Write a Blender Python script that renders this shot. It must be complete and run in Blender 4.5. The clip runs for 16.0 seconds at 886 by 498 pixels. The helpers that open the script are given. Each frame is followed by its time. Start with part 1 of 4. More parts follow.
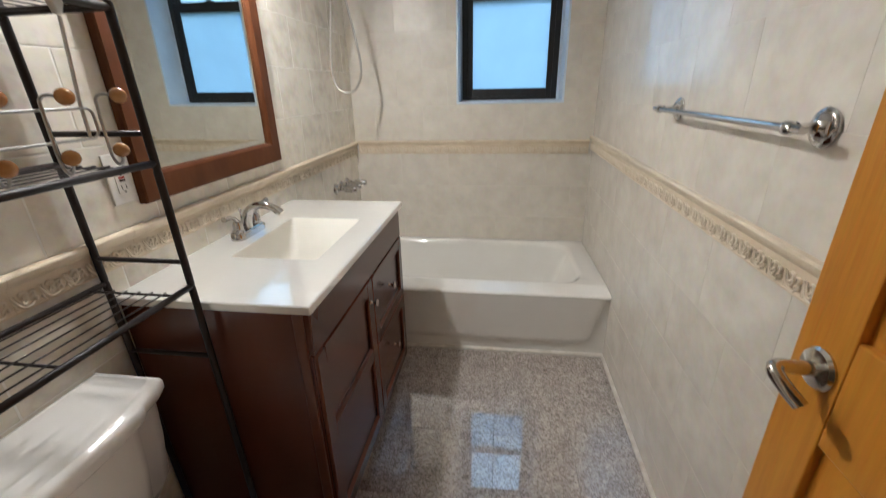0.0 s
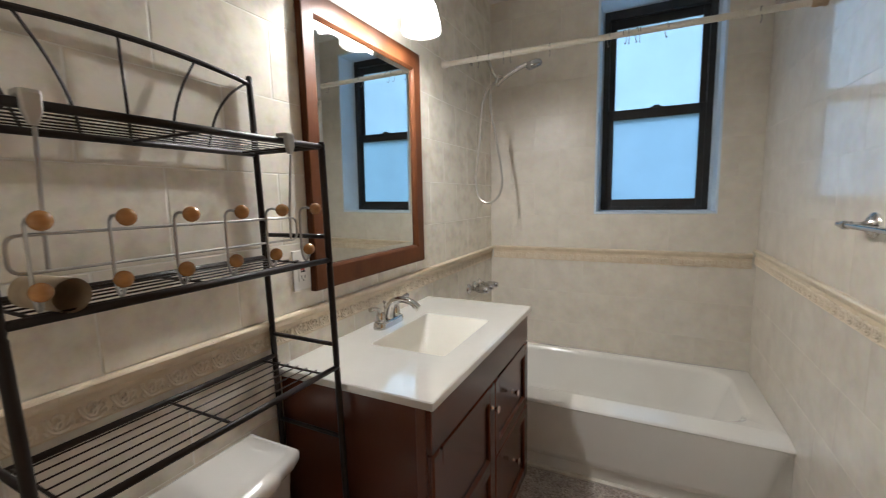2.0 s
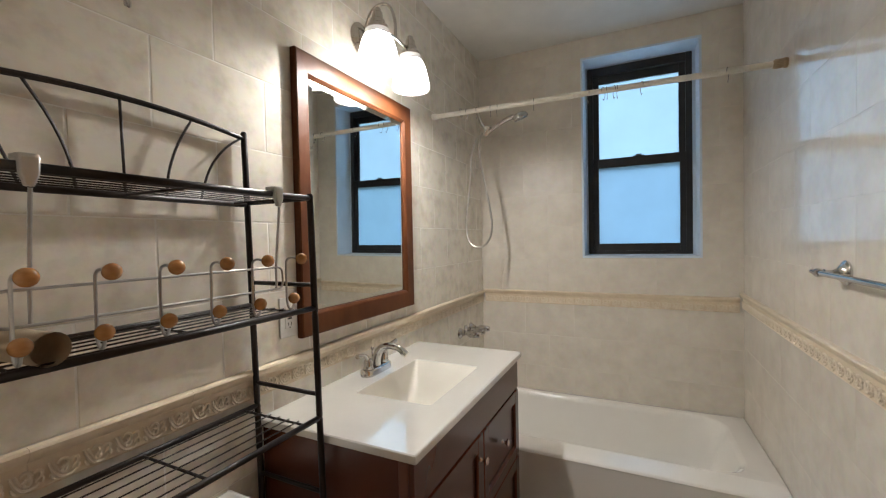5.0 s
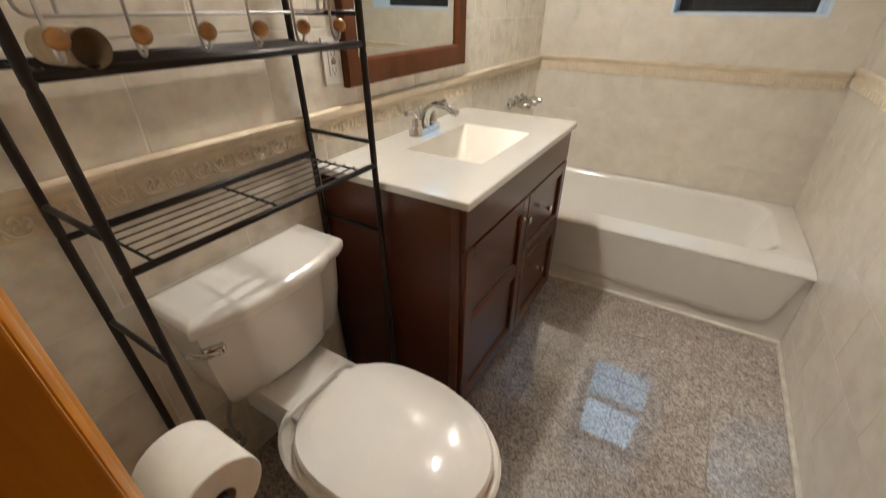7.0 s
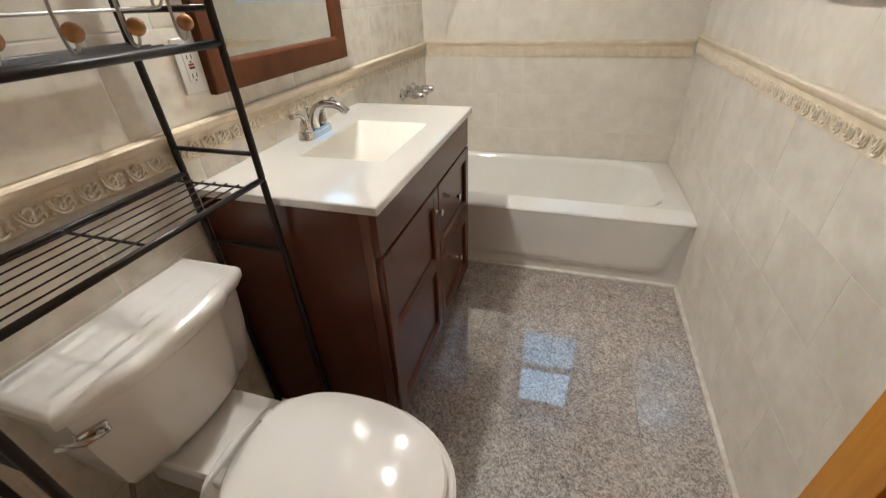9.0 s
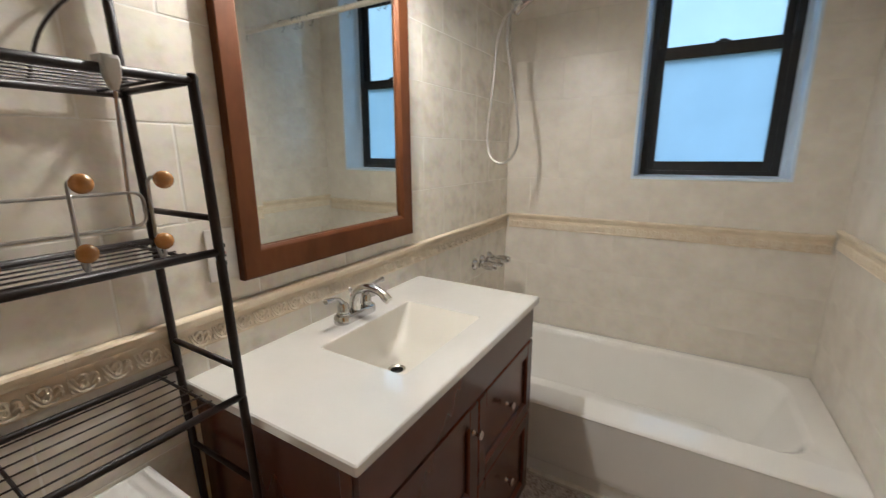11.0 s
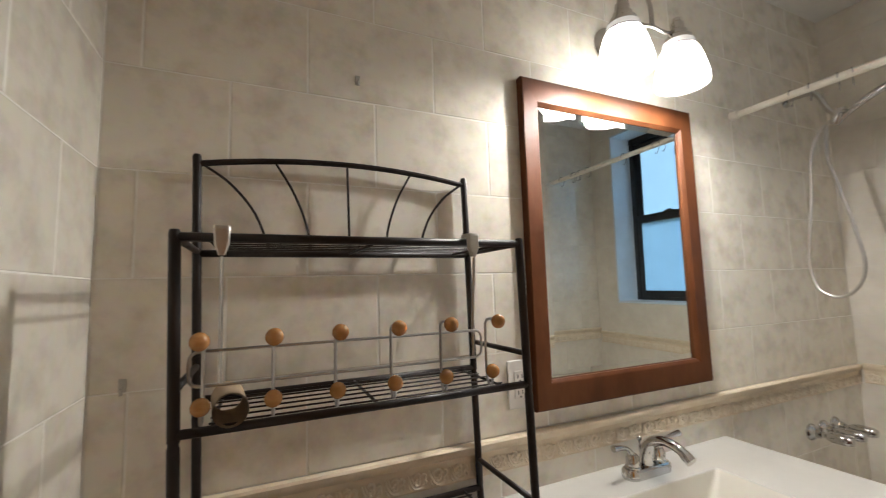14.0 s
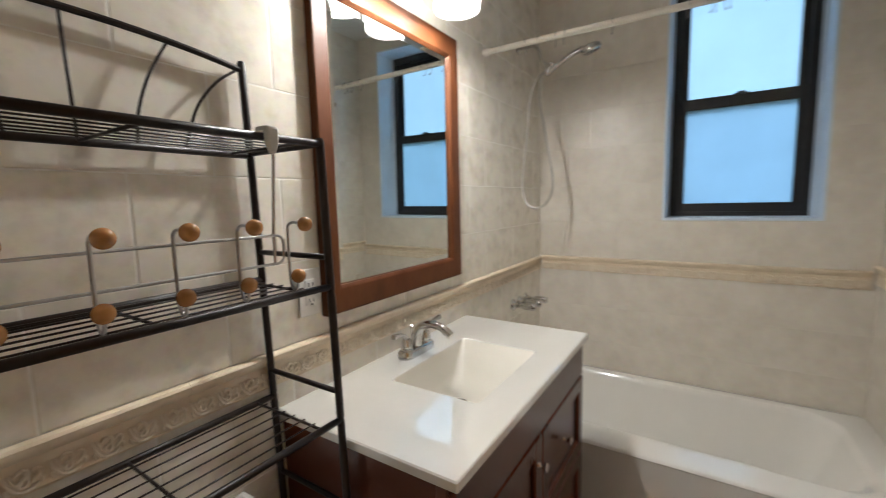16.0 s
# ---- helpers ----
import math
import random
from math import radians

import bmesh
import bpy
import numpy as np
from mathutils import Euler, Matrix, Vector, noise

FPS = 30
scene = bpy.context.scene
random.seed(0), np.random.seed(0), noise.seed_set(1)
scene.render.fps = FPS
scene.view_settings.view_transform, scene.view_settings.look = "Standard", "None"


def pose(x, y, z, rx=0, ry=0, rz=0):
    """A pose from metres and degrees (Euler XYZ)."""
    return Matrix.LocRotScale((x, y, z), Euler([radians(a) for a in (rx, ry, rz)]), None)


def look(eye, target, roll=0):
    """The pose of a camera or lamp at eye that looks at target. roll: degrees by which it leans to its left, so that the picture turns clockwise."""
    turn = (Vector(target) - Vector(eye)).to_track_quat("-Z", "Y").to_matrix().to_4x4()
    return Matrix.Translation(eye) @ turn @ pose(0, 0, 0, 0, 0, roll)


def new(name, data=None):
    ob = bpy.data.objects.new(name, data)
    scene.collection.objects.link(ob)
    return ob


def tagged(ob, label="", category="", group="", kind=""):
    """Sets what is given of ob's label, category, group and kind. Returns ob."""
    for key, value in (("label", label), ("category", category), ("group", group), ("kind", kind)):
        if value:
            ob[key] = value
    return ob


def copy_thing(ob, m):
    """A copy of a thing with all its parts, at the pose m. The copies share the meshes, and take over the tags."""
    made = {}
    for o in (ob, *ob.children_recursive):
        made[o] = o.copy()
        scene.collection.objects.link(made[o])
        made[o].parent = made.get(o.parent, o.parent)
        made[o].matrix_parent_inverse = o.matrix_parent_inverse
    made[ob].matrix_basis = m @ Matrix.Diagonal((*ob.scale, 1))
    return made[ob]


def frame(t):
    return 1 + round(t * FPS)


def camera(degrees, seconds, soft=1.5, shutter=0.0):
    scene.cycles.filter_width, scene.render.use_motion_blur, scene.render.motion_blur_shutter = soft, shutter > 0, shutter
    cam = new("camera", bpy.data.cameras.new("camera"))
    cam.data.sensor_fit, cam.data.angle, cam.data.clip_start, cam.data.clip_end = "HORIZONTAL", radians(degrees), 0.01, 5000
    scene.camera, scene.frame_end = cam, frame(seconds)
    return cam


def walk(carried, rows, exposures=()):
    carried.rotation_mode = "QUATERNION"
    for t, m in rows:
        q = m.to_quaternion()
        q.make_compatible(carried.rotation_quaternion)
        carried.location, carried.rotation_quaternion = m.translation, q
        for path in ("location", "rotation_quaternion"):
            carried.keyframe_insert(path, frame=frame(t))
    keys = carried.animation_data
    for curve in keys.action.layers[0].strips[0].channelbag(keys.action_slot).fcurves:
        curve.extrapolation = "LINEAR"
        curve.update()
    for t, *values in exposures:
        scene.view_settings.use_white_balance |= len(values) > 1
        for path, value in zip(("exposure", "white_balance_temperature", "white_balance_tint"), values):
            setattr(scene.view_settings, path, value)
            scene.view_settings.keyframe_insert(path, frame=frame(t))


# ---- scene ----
cam = camera(94.6, 16.0, soft=1.05, shutter=0.4)
SKY, GLASS, BULB = 0.15, 2.6, 490.0
WARM = (1.0, 0.93, 0.825)
PATH = [
    (0, (0.961, -2.698, 1.322), (0.695, -0.857, 0.587), -1.3),
    (0.5, (0.952, -2.709, 1.336), (0.625, -0.789, 0.882), -0.6),
    (1, (0.961, -2.715, 1.34), (0.531, -0.79, 1.01), -1.0),
    (1.5, (0.973, -2.72, 1.347), (0.331, -0.848, 1.061), -0.9),
    (2, (0.969, -2.727, 1.338), (0.087, -0.949, 1.092), -1.2),
    (2.5, (0.97, -2.734, 1.339), (-0.078, -1.042, 1.146), -1.3),
    (3, (0.974, -2.743, 1.344), (-0.15, -1.09, 1.265), -1.6),
    (3.5, (0.988, -2.756, 1.357), (-0.126, -1.095, 1.392), -1.7),
    (3.7, (0.998, -2.75, 1.355), (-0.093, -1.076, 1.432), -1.9),
    (5.8, (1.007, -2.732, 1.36), (0.216, -0.906, 1.155), -0.7),
    (6, (1.001, -2.738, 1.36), (0.151, -0.948, 1.091), -0.5),
    (6.5, (0.953, -2.724, 1.313), (0.012, -1.079, 0.672), 0.0),
    (7, (0.943, -2.72, 1.266), (0.056, -1.251, 0.238), 0.3),
    (7.5, (0.947, -2.713, 1.237), (0.157, -1.332, 0.025), 0.1),
    (8, (0.931, -2.69, 1.243), (0.289, -1.269, -0.009), -0.7),
    (8.2, (0.936, -2.68, 1.246), (0.368, -1.217, 0.006), -1.2),
    (10.3, (0.896, -2.555, 1.308), (0.367, -0.742, 0.65), -1.1),
    (10.5, (0.918, -2.48, 1.321), (0.228, -0.701, 0.723), -0.7),
    (11, (0.95, -2.328, 1.354), (-0.056, -0.66, 0.9), -0.4),
    (11.5, (0.955, -2.31, 1.375), (-0.411, -0.903, 0.984), -0.0),
    (12, (0.951, -2.366, 1.364), (-0.739, -1.345, 1.047), -0.6),
    (12.5, (0.943, -2.405, 1.365), (-0.917, -1.713, 1.124), -0.6),
    (13, (0.95, -2.422, 1.365), (-0.967, -1.854, 1.328), -1.1),
    (13.5, (0.959, -2.424, 1.378), (-0.937, -1.806, 1.528), -1.4),
    (14, (0.95, -2.422, 1.383), (-0.867, -1.608, 1.575), -1.7),
    (14.5, (0.947, -2.426, 1.382), (-0.764, -1.396, 1.503), -1.7),
    (15, (0.942, -2.427, 1.38), (-0.678, -1.255, 1.335), -1.4),
    (15.5, (0.924, -2.418, 1.362), (-0.554, -1.083, 1.176), -1.2),
    (16, (0.886, -2.489, 1.353), (-0.196, -0.823, 1.123), -1.5),
]
walk(cam, [(t, look(eye, target, roll)) for t, eye, target, roll in PATH], exposures=[
    (0, 1.95, 5700, 10), (0.5, 1.68, 5700, 9), (1.25, 1.63, 5650, 8), (2.5, 1.74, 5900, 11), (3.7, 1.74, 6000, 11), (6, 1.67, 5950, 11), (7, 2.08, 6400, 11), (8.2, 2.28, 6100, 10), (10.3, 1.90, 5950, 11), (12.5, 1.76, 5950, 11), (15, 1.77, 5900, 10), (16, 1.73, 5850, 10)])

# ---- world and exposure ----
W, NEAR, CEIL = 1.52, -2.705, 2.6
world = bpy.data.worlds.new("world")
scene.world = world
world.use_nodes = True
wn = world.node_tree.nodes
sky = wn.new("ShaderNodeTexSky")
sky.sky_type, sky.sun_disc = "NISHITA", False
sky.sun_elevation, sky.sun_rotation = radians(40), radians(8)
sky.dust_density = 2.0
world.node_tree.links.new(sky.outputs["Color"], wn["Background"].inputs["Color"])
wn["Background"].inputs["Strength"].default_value = SKY


sun = new("sun", bpy.data.lights.new("sun", "SUN"))
sun.data.energy, sun.data.angle, sun.data.color = 0.6, radians(15), (1.0, 0.97, 0.92)
sun.matrix_world = look((0.4, 3.0, 2.6), (0, 0, 0))


# ---- materials ----
def mat(name, a, b=None, rough=0.5, metal=0.0, scale=8.0, fine=90.0, bump=0.05, vary=0.06, emit=None, coat=0.0,
        stretch=(1, 1, 1), per_object=False, spec=0.5, bump_scale=None, mid=(0.35, 0.68), coat_ior=1.5, coat_rough=0.1, detail=6):
    """Principled surface: two colours mixed by cloudy noise, with fine grain, uneven gloss and relief."""
    m = bpy.data.materials.new(name)
    m.use_nodes = True
    nt = m.node_tree
    n, link = nt.nodes, nt.links.new
    p = n["Principled BSDF"]
    b = b or tuple(c * 0.88 for c in a)
    tc = n.new("ShaderNodeTexCoord")
    mp = n.new("ShaderNodeMapping")
    mp.inputs["Scale"].default_value = stretch
    link(tc.outputs["Object"], mp.inputs["Vector"])
    if per_object:
        oi = n.new("ShaderNodeObjectInfo")
        mul = n.new("ShaderNodeVectorMath")
        mul.operation = "SCALE"
        mul.inputs[0].default_value = (37.0, 53.0, 71.0)
        link(oi.outputs["Random"], mul.inputs["Scale"])
        link(mul.outputs[0], mp.inputs["Location"])
    big = n.new("ShaderNodeTexNoise")
    big.inputs["Scale"].default_value, big.inputs["Detail"].default_value, big.inputs["Roughness"].default_value = scale, detail, 0.6
    small = n.new("ShaderNodeTexNoise")
    small.inputs["Scale"].default_value, small.inputs["Detail"].default_value = fine, 3
    for t in (big, small):
        link(mp.outputs["Vector"], t.inputs["Vector"])
    ramp = n.new("ShaderNodeValToRGB")
    ramp.color_ramp.elements[0].position, ramp.color_ramp.elements[1].position = mid
    ramp.color_ramp.elements[0].color, ramp.color_ramp.elements[1].color = (*b, 1), (*a, 1)
    link(big.outputs["Fac"], ramp.inputs["Fac"])
    grain = n.new("ShaderNodeMix")
    grain.data_type, grain.blend_type = "RGBA", "OVERLAY"
    grain.inputs["Factor"].default_value = vary
    link(ramp.outputs["Color"], grain.inputs["A"])
    link(small.outputs["Color"], grain.inputs["B"])
    link(grain.outputs["Result"], p.inputs["Base Color"])
    mr = n.new("ShaderNodeMapRange")
    mr.inputs["To Min"].default_value, mr.inputs["To Max"].default_value = rough * 0.85, min(1, rough * 1.2)
    link(big.outputs["Fac"], mr.inputs["Value"])
    if vary:
        link(mr.outputs["Result"], p.inputs["Roughness"])
    else:
        p.inputs["Roughness"].default_value = rough
    if bump:
        bp = n.new("ShaderNodeBump")
        bp.inputs["Strength"].default_value, bp.inputs["Distance"].default_value = bump, 0.004
        src = small
        if bump_scale:
            src = n.new("ShaderNodeTexNoise")
            src.inputs["Scale"].default_value = bump_scale
            link(mp.outputs["Vector"], src.inputs["Vector"])
        link(src.outputs["Fac"], bp.inputs["Height"])
        link(bp.outputs["Normal"], p.inputs["Normal"])
        link(bp.outputs["Normal"], p.inputs["Coat Normal"])
    p.inputs["Metallic"].default_value = metal
    p.inputs["Specular IOR Level"].default_value = spec
    p.inputs["Coat Weight"].default_value = coat
    p.inputs["Coat Roughness"].default_value, p.inputs["Coat IOR"].default_value = coat_rough, coat_ior
    if emit:
        p.inputs["Emission Color"].default_value = (*emit[0], 1)
        p.inputs["Emission Strength"].default_value = emit[1]
    return m


# paler than the north and east tile: missing light is put into the colour
TILE = mat("brightened_glazed_tile", (0.80, 0.745, 0.64), (0.64, 0.58, 0.485), rough=0.22, scale=12, fine=38, bump=0.03, vary=0.2,
           per_object=True, bump_scale=9, mid=(0.30, 0.55), spec=0.7)
SMOOTHTILE = mat("smooth_glazed_tile", (0.75, 0.695, 0.605), (0.63, 0.57, 0.485), rough=0.4, scale=9, fine=40, bump=0.06, vary=0.1, coat=0.5, coat_ior=1.5, coat_rough=0.3,
                 per_object=True, bump_scale=11, mid=(0.28, 0.72), spec=0.4)
EASTTILE = mat("polished_glazed_tile", (0.75, 0.695, 0.605), (0.61, 0.55, 0.465), rough=0.4, scale=9, fine=40, bump=0.05, vary=0.14, coat=0.9, coat_ior=1.55, coat_rough=0.1,
               per_object=True, bump_scale=14, mid=(0.30, 0.68), spec=0.4)
TONEGROUT = mat("tile_toned_grout", (0.72, 0.67, 0.59), rough=0.7, scale=30)
GROUT = mat("pale_grout", (0.86, 0.83, 0.76), rough=0.85, scale=30)
BORDER = mat("cream_border_tile", (0.75, 0.64, 0.475), (0.67, 0.55, 0.395), rough=0.3, scale=14, fine=60, bump=0.1)
SCROLL = mat("pale_cream_relief", (0.78, 0.685, 0.54), (0.72, 0.62, 0.475), rough=0.3, scale=14, fine=60, bump=0.05)
PAINT = mat("ceiling_paint", (0.82, 0.80, 0.75), rough=0.6, scale=3, fine=140, bump=0.06)
HALL = mat("hall_paint", (0.62, 0.58, 0.50), rough=0.7, scale=3, fine=120)
# white reveal paint, with the blue of the daylight put into its colour
REVEAL = mat("white_reveal_paint_sky_tinted", (0.70, 0.79, 0.88), rough=0.45, scale=5)
FRAME = mat("dark_bronze_window_metal", (0.012, 0.011, 0.011), (0.02, 0.019, 0.018), rough=0.4, scale=20, bump=0.03)
ENAMEL = mat("white_enamel", (0.82, 0.795, 0.74), (0.80, 0.77, 0.71), rough=0.12, scale=4, fine=30, bump=0.004, vary=0.02, coat=1.0, coat_ior=1.65, coat_rough=0.04)
PORCELAIN = mat("white_porcelain", (0.80, 0.78, 0.74), (0.78, 0.755, 0.71), rough=0.1, scale=4, fine=30, bump=0.002, vary=0.02, coat=0.4)
SEAT = mat("white_seat_plastic", (0.80, 0.775, 0.73), (0.78, 0.75, 0.70), rough=0.015, scale=5, fine=40, bump=0.0, vary=0.02, spec=0.13)
STONE = mat("white_counter_stone", (0.72, 0.70, 0.655), (0.69, 0.67, 0.62), rough=0.02, scale=6, fine=160, bump=0.004, vary=0.04, spec=1.0, coat=1.0, coat_ior=2.1, coat_rough=0.02)
BASIN = mat("cream_basin", (0.62, 0.58, 0.505), (0.60, 0.56, 0.48), rough=0.3, scale=5, bump=0.01, vary=0.03)
CHERRY = mat("dark_cherry_wood", (0.104, 0.031, 0.016), (0.09, 0.026, 0.013), rough=0.24, scale=5, fine=30, bump=0.0,
             stretch=(3, 3, 0.5), vary=0.0, mid=(0.2, 0.8), detail=1)
DARKGROUT = mat("dark_floor_grout", (0.16, 0.13, 0.11), rough=0.8, scale=30)
MIRRORWOOD = mat("cherry_mirror_wood", (0.122, 0.042, 0.014), (0.078, 0.025, 0.008), rough=0.45, scale=5, fine=30, bump=0.02,
                 stretch=(6, 2, 1), vary=0.08, spec=0.18)
# lighter cherry: the highlight on the vanity's corner edge is painted in
POSTWOOD = mat("lit_cherry_edge", (0.15, 0.05, 0.025), (0.11, 0.034, 0.017), rough=0.35, scale=6, stretch=(5, 5, 0.6), vary=0.06)
# white opal inside coloured dark, so that its glow and reflections stay small
SHADEIN = mat("dimmed_opal_inside", (0.05, 0.047, 0.043), rough=0.4, bump=0.0)
OAK = mat("honey_oak", (0.62, 0.27, 0.032), (0.50, 0.195, 0.02), rough=0.3, scale=4, fine=26, bump=0.04,
          stretch=(9, 9, 0.6), vary=0.15, coat=0.03, spec=0.35)
BLACKWIRE = mat("dark_brown_powder_coat", (0.018, 0.0105, 0.0075), (0.011, 0.0065, 0.005), spec=0.35, rough=0.42, scale=30, bump=0.05)
CHROME = mat("chrome", (0.62, 0.61, 0.60), (0.56, 0.55, 0.54), rough=0.07, metal=1.0, scale=20, bump=0.0, vary=0.02)
NICKEL = mat("brushed_nickel", (0.64, 0.60, 0.55), (0.56, 0.53, 0.48), rough=0.16, metal=1.0, scale=40, bump=0.02)
STEELWIRE = mat("grey_steel_wire", (0.50, 0.49, 0.47), (0.42, 0.41, 0.40), rough=0.3, metal=1.0, scale=40, bump=0.02)
HOSE = mat("ribbed_steel_hose", (0.56, 0.53, 0.48), (0.48, 0.45, 0.41), rough=0.4, metal=1.0, scale=40, bump=0.0)
BEECH = mat("varnished_wood_ball", (0.47, 0.23, 0.075), (0.36, 0.165, 0.05), rough=0.22, scale=25, fine=90, stretch=(1, 1, 3),
            bump=0.03, per_object=True)
GREYFACE = mat("grey_spray_face", (0.16, 0.155, 0.15), rough=0.3, scale=60)
CLIP = mat("grey_coated_metal", (0.50, 0.48, 0.44), rough=0.36, metal=0.75)
CARD = mat("brown_cardboard", (0.46, 0.36, 0.24), (0.38, 0.29, 0.19), rough=0.9, scale=30, bump=0.15)
PAPER = mat("tissue_paper", (0.80, 0.77, 0.71), (0.77, 0.73, 0.67), rough=0.95, scale=40, fine=160, bump=0.3)
BLACKPLASTIC = mat("black_metal_holder", (0.012, 0.012, 0.013), (0.018, 0.018, 0.02), rough=0.6, scale=30)
WHITEPLASTIC = mat("white_plastic", (0.78, 0.75, 0.70), rough=0.35, scale=20, bump=0.02)
SLOT = mat("dark_slot", (0.02, 0.02, 0.02), rough=0.6)
REDBUTTON = mat("red_button", (0.45, 0.03, 0.02), rough=0.4)
RODMAT = mat("white_painted_rod", (0.74, 0.70, 0.62), (0.66, 0.61, 0.52), rough=0.4, scale=18, bump=0.05)
TANPLASTIC = mat("tan_plastic", (0.42, 0.32, 0.20), (0.34, 0.25, 0.15), rough=0.45, scale=30, bump=0.03)
CAULK = mat("white_caulk", (0.76, 0.73, 0.66), (0.60, 0.55, 0.47), rough=0.5, scale=25, bump=0.15)
CLEARHOOK = mat("clear_plastic_hook", (0.30, 0.29, 0.28), rough=0.15)
FILM = mat("milky_adhesive_hook", (0.50, 0.47, 0.41), rough=0.2)
SHADE = mat("lit_opal_glass", (0.85, 0.82, 0.75), rough=0.2, bump=0.0, emit=(WARM, GLASS))
BULBS = [mat("lit_bulb", (0.9, 0.9, 0.85), rough=0.3, bump=0.0, emit=(WARM, BULB)), mat("weaker_lit_bulb", (0.9, 0.9, 0.85), rough=0.3, bump=0.0, emit=(WARM, BULB * 0.5))]
SHADELIP = mat("opal_glass_collar", (0.80, 0.77, 0.70), rough=0.15, bump=0.0, emit=(WARM, GLASS * 0.05))
SHADELINE = mat("dark_shade_line", (0.02, 0.02, 0.05), rough=0.3, bump=0.0)
CAP = mat("rubber_foot", (0.02, 0.02, 0.02), rough=0.7)


def speckle(name):
    """Polished granite: brown, grey and pale grains under a clear gloss."""
    m = bpy.data.materials.new(name)
    m.use_nodes = True
    n, link = m.node_tree.nodes, m.node_tree.links.new
    p = n["Principled BSDF"]
    tc = n.new("ShaderNodeTexCoord")
    geo = n.new("ShaderNodeObjectInfo")
    mul = n.new("ShaderNodeVectorMath")
    mul.operation = "SCALE"
    mul.inputs[0].default_value = (13.0, 29.0, 7.0)
    link(geo.outputs["Random"], mul.inputs["Scale"])
    add = n.new("ShaderNodeVectorMath")
    link(tc.outputs["Object"], add.inputs[0])
    link(mul.outputs[0], add.inputs[1])
    wob = n.new("ShaderNodeTexNoise")
    wob.inputs["Scale"].default_value, wob.inputs["Detail"].default_value = 70, 3
    link(add.outputs[0], wob.inputs["Vector"])
    mixv = n.new("ShaderNodeVectorMath")
    mixv.operation = "MULTIPLY_ADD"
    mixv.inputs[1].default_value = (0.012, 0.012, 0.012)
    link(wob.outputs["Color"], mixv.inputs[0])
    link(add.outputs[0], mixv.inputs[2])
    cell = n.new("ShaderNodeTexVoronoi")
    cell.inputs["Scale"].default_value = 175
    link(mixv.outputs[0], cell.inputs["Vector"])
    ramp = n.new("ShaderNodeValToRGB")
    cr = ramp.color_ramp
    cr.interpolation = "LINEAR"
    cr.elements[0].position, cr.elements[0].color = 0.13, (0.215, 0.17, 0.145, 1)
    cr.elements[1].position, cr.elements[1].color = 0.9, (0.60, 0.53, 0.475, 1)
    for pos, c in ((0.38, (0.36, 0.305, 0.265, 1)), (0.6, (0.45, 0.39, 0.355, 1)), (0.76, (0.46, 0.41, 0.39, 1))):
        e = cr.elements.new(pos)
        e.color = c
    sep = n.new("ShaderNodeSeparateColor")
    link(cell.outputs["Color"], sep.inputs["Color"])
    link(sep.outputs["Red"], ramp.inputs["Fac"])
    cloud = n.new("ShaderNodeTexNoise")
    cloud.inputs["Scale"].default_value, cloud.inputs["Detail"].default_value = 22, 5
    link(add.outputs[0], cloud.inputs["Vector"])
    mix = n.new("ShaderNodeMix")
    mix.data_type, mix.blend_type = "RGBA", "OVERLAY"
    mix.inputs["Factor"].default_value = 0.5
    link(ramp.outputs["Color"], mix.inputs["A"])
    link(cloud.outputs["Fac"], mix.inputs["B"])
    link(mix.outputs["Result"], p.inputs["Base Color"])
    mr = n.new("ShaderNodeMapRange")
    mr.inputs["To Min"].default_value, mr.inputs["To Max"].default_value = 0.24, 0.36
    link(cloud.outputs["Fac"], mr.inputs["Value"])
    link(mr.outputs["Result"], p.inputs["Roughness"])
    p.inputs["Specular IOR Level"].default_value = 1.0
    p.inputs["Coat Weight"].default_value, p.inputs["Coat IOR"].default_value, p.inputs["Coat Roughness"].default_value = 1.0, 2.35, 0.03
    return m


GRANITE = speckle("polished_granite")


def frosted(name, tint):
    """Frosted pane: it scatters the daylight that falls on its back, with a dull gloss in front."""
    m = bpy.data.materials.new(name)
    m.use_nodes = True
    n, link = m.node_tree.nodes, m.node_tree.links.new
    out = n["Material Output"]
    n.remove(n["Principled BSDF"])
    tc, noise_tex, ramp = n.new("ShaderNodeTexCoord"), n.new("ShaderNodeTexNoise"), n.new("ShaderNodeValToRGB")
    noise_tex.inputs["Scale"].default_value, noise_tex.inputs["Detail"].default_value = 5, 5
    link(tc.outputs["Object"], noise_tex.inputs["Vector"])
    ramp.color_ramp.elements[0].position, ramp.color_ramp.elements[1].position = 0.3, 0.7
    ramp.color_ramp.elements[0].color = (*[c * 0.93 for c in tint], 1)
    ramp.color_ramp.elements[1].color = (*tint, 1)
    link(noise_tex.outputs["Fac"], ramp.inputs["Fac"])
    tr, gl, mix = n.new("ShaderNodeBsdfTranslucent"), n.new("ShaderNodeBsdfGlossy"), n.new("ShaderNodeMixShader")
    gl.inputs["Roughness"].default_value = 0.3
    mix.inputs["Fac"].default_value = 0.04
    link(ramp.outputs["Color"], tr.inputs["Color"])
    link(tr.outputs[0], mix.inputs[1])
    link(gl.outputs[0], mix.inputs[2])
    link(mix.outputs[0], out.inputs["Surface"])
    return m


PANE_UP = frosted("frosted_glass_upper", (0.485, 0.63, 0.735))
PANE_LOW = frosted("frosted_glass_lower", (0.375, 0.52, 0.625))


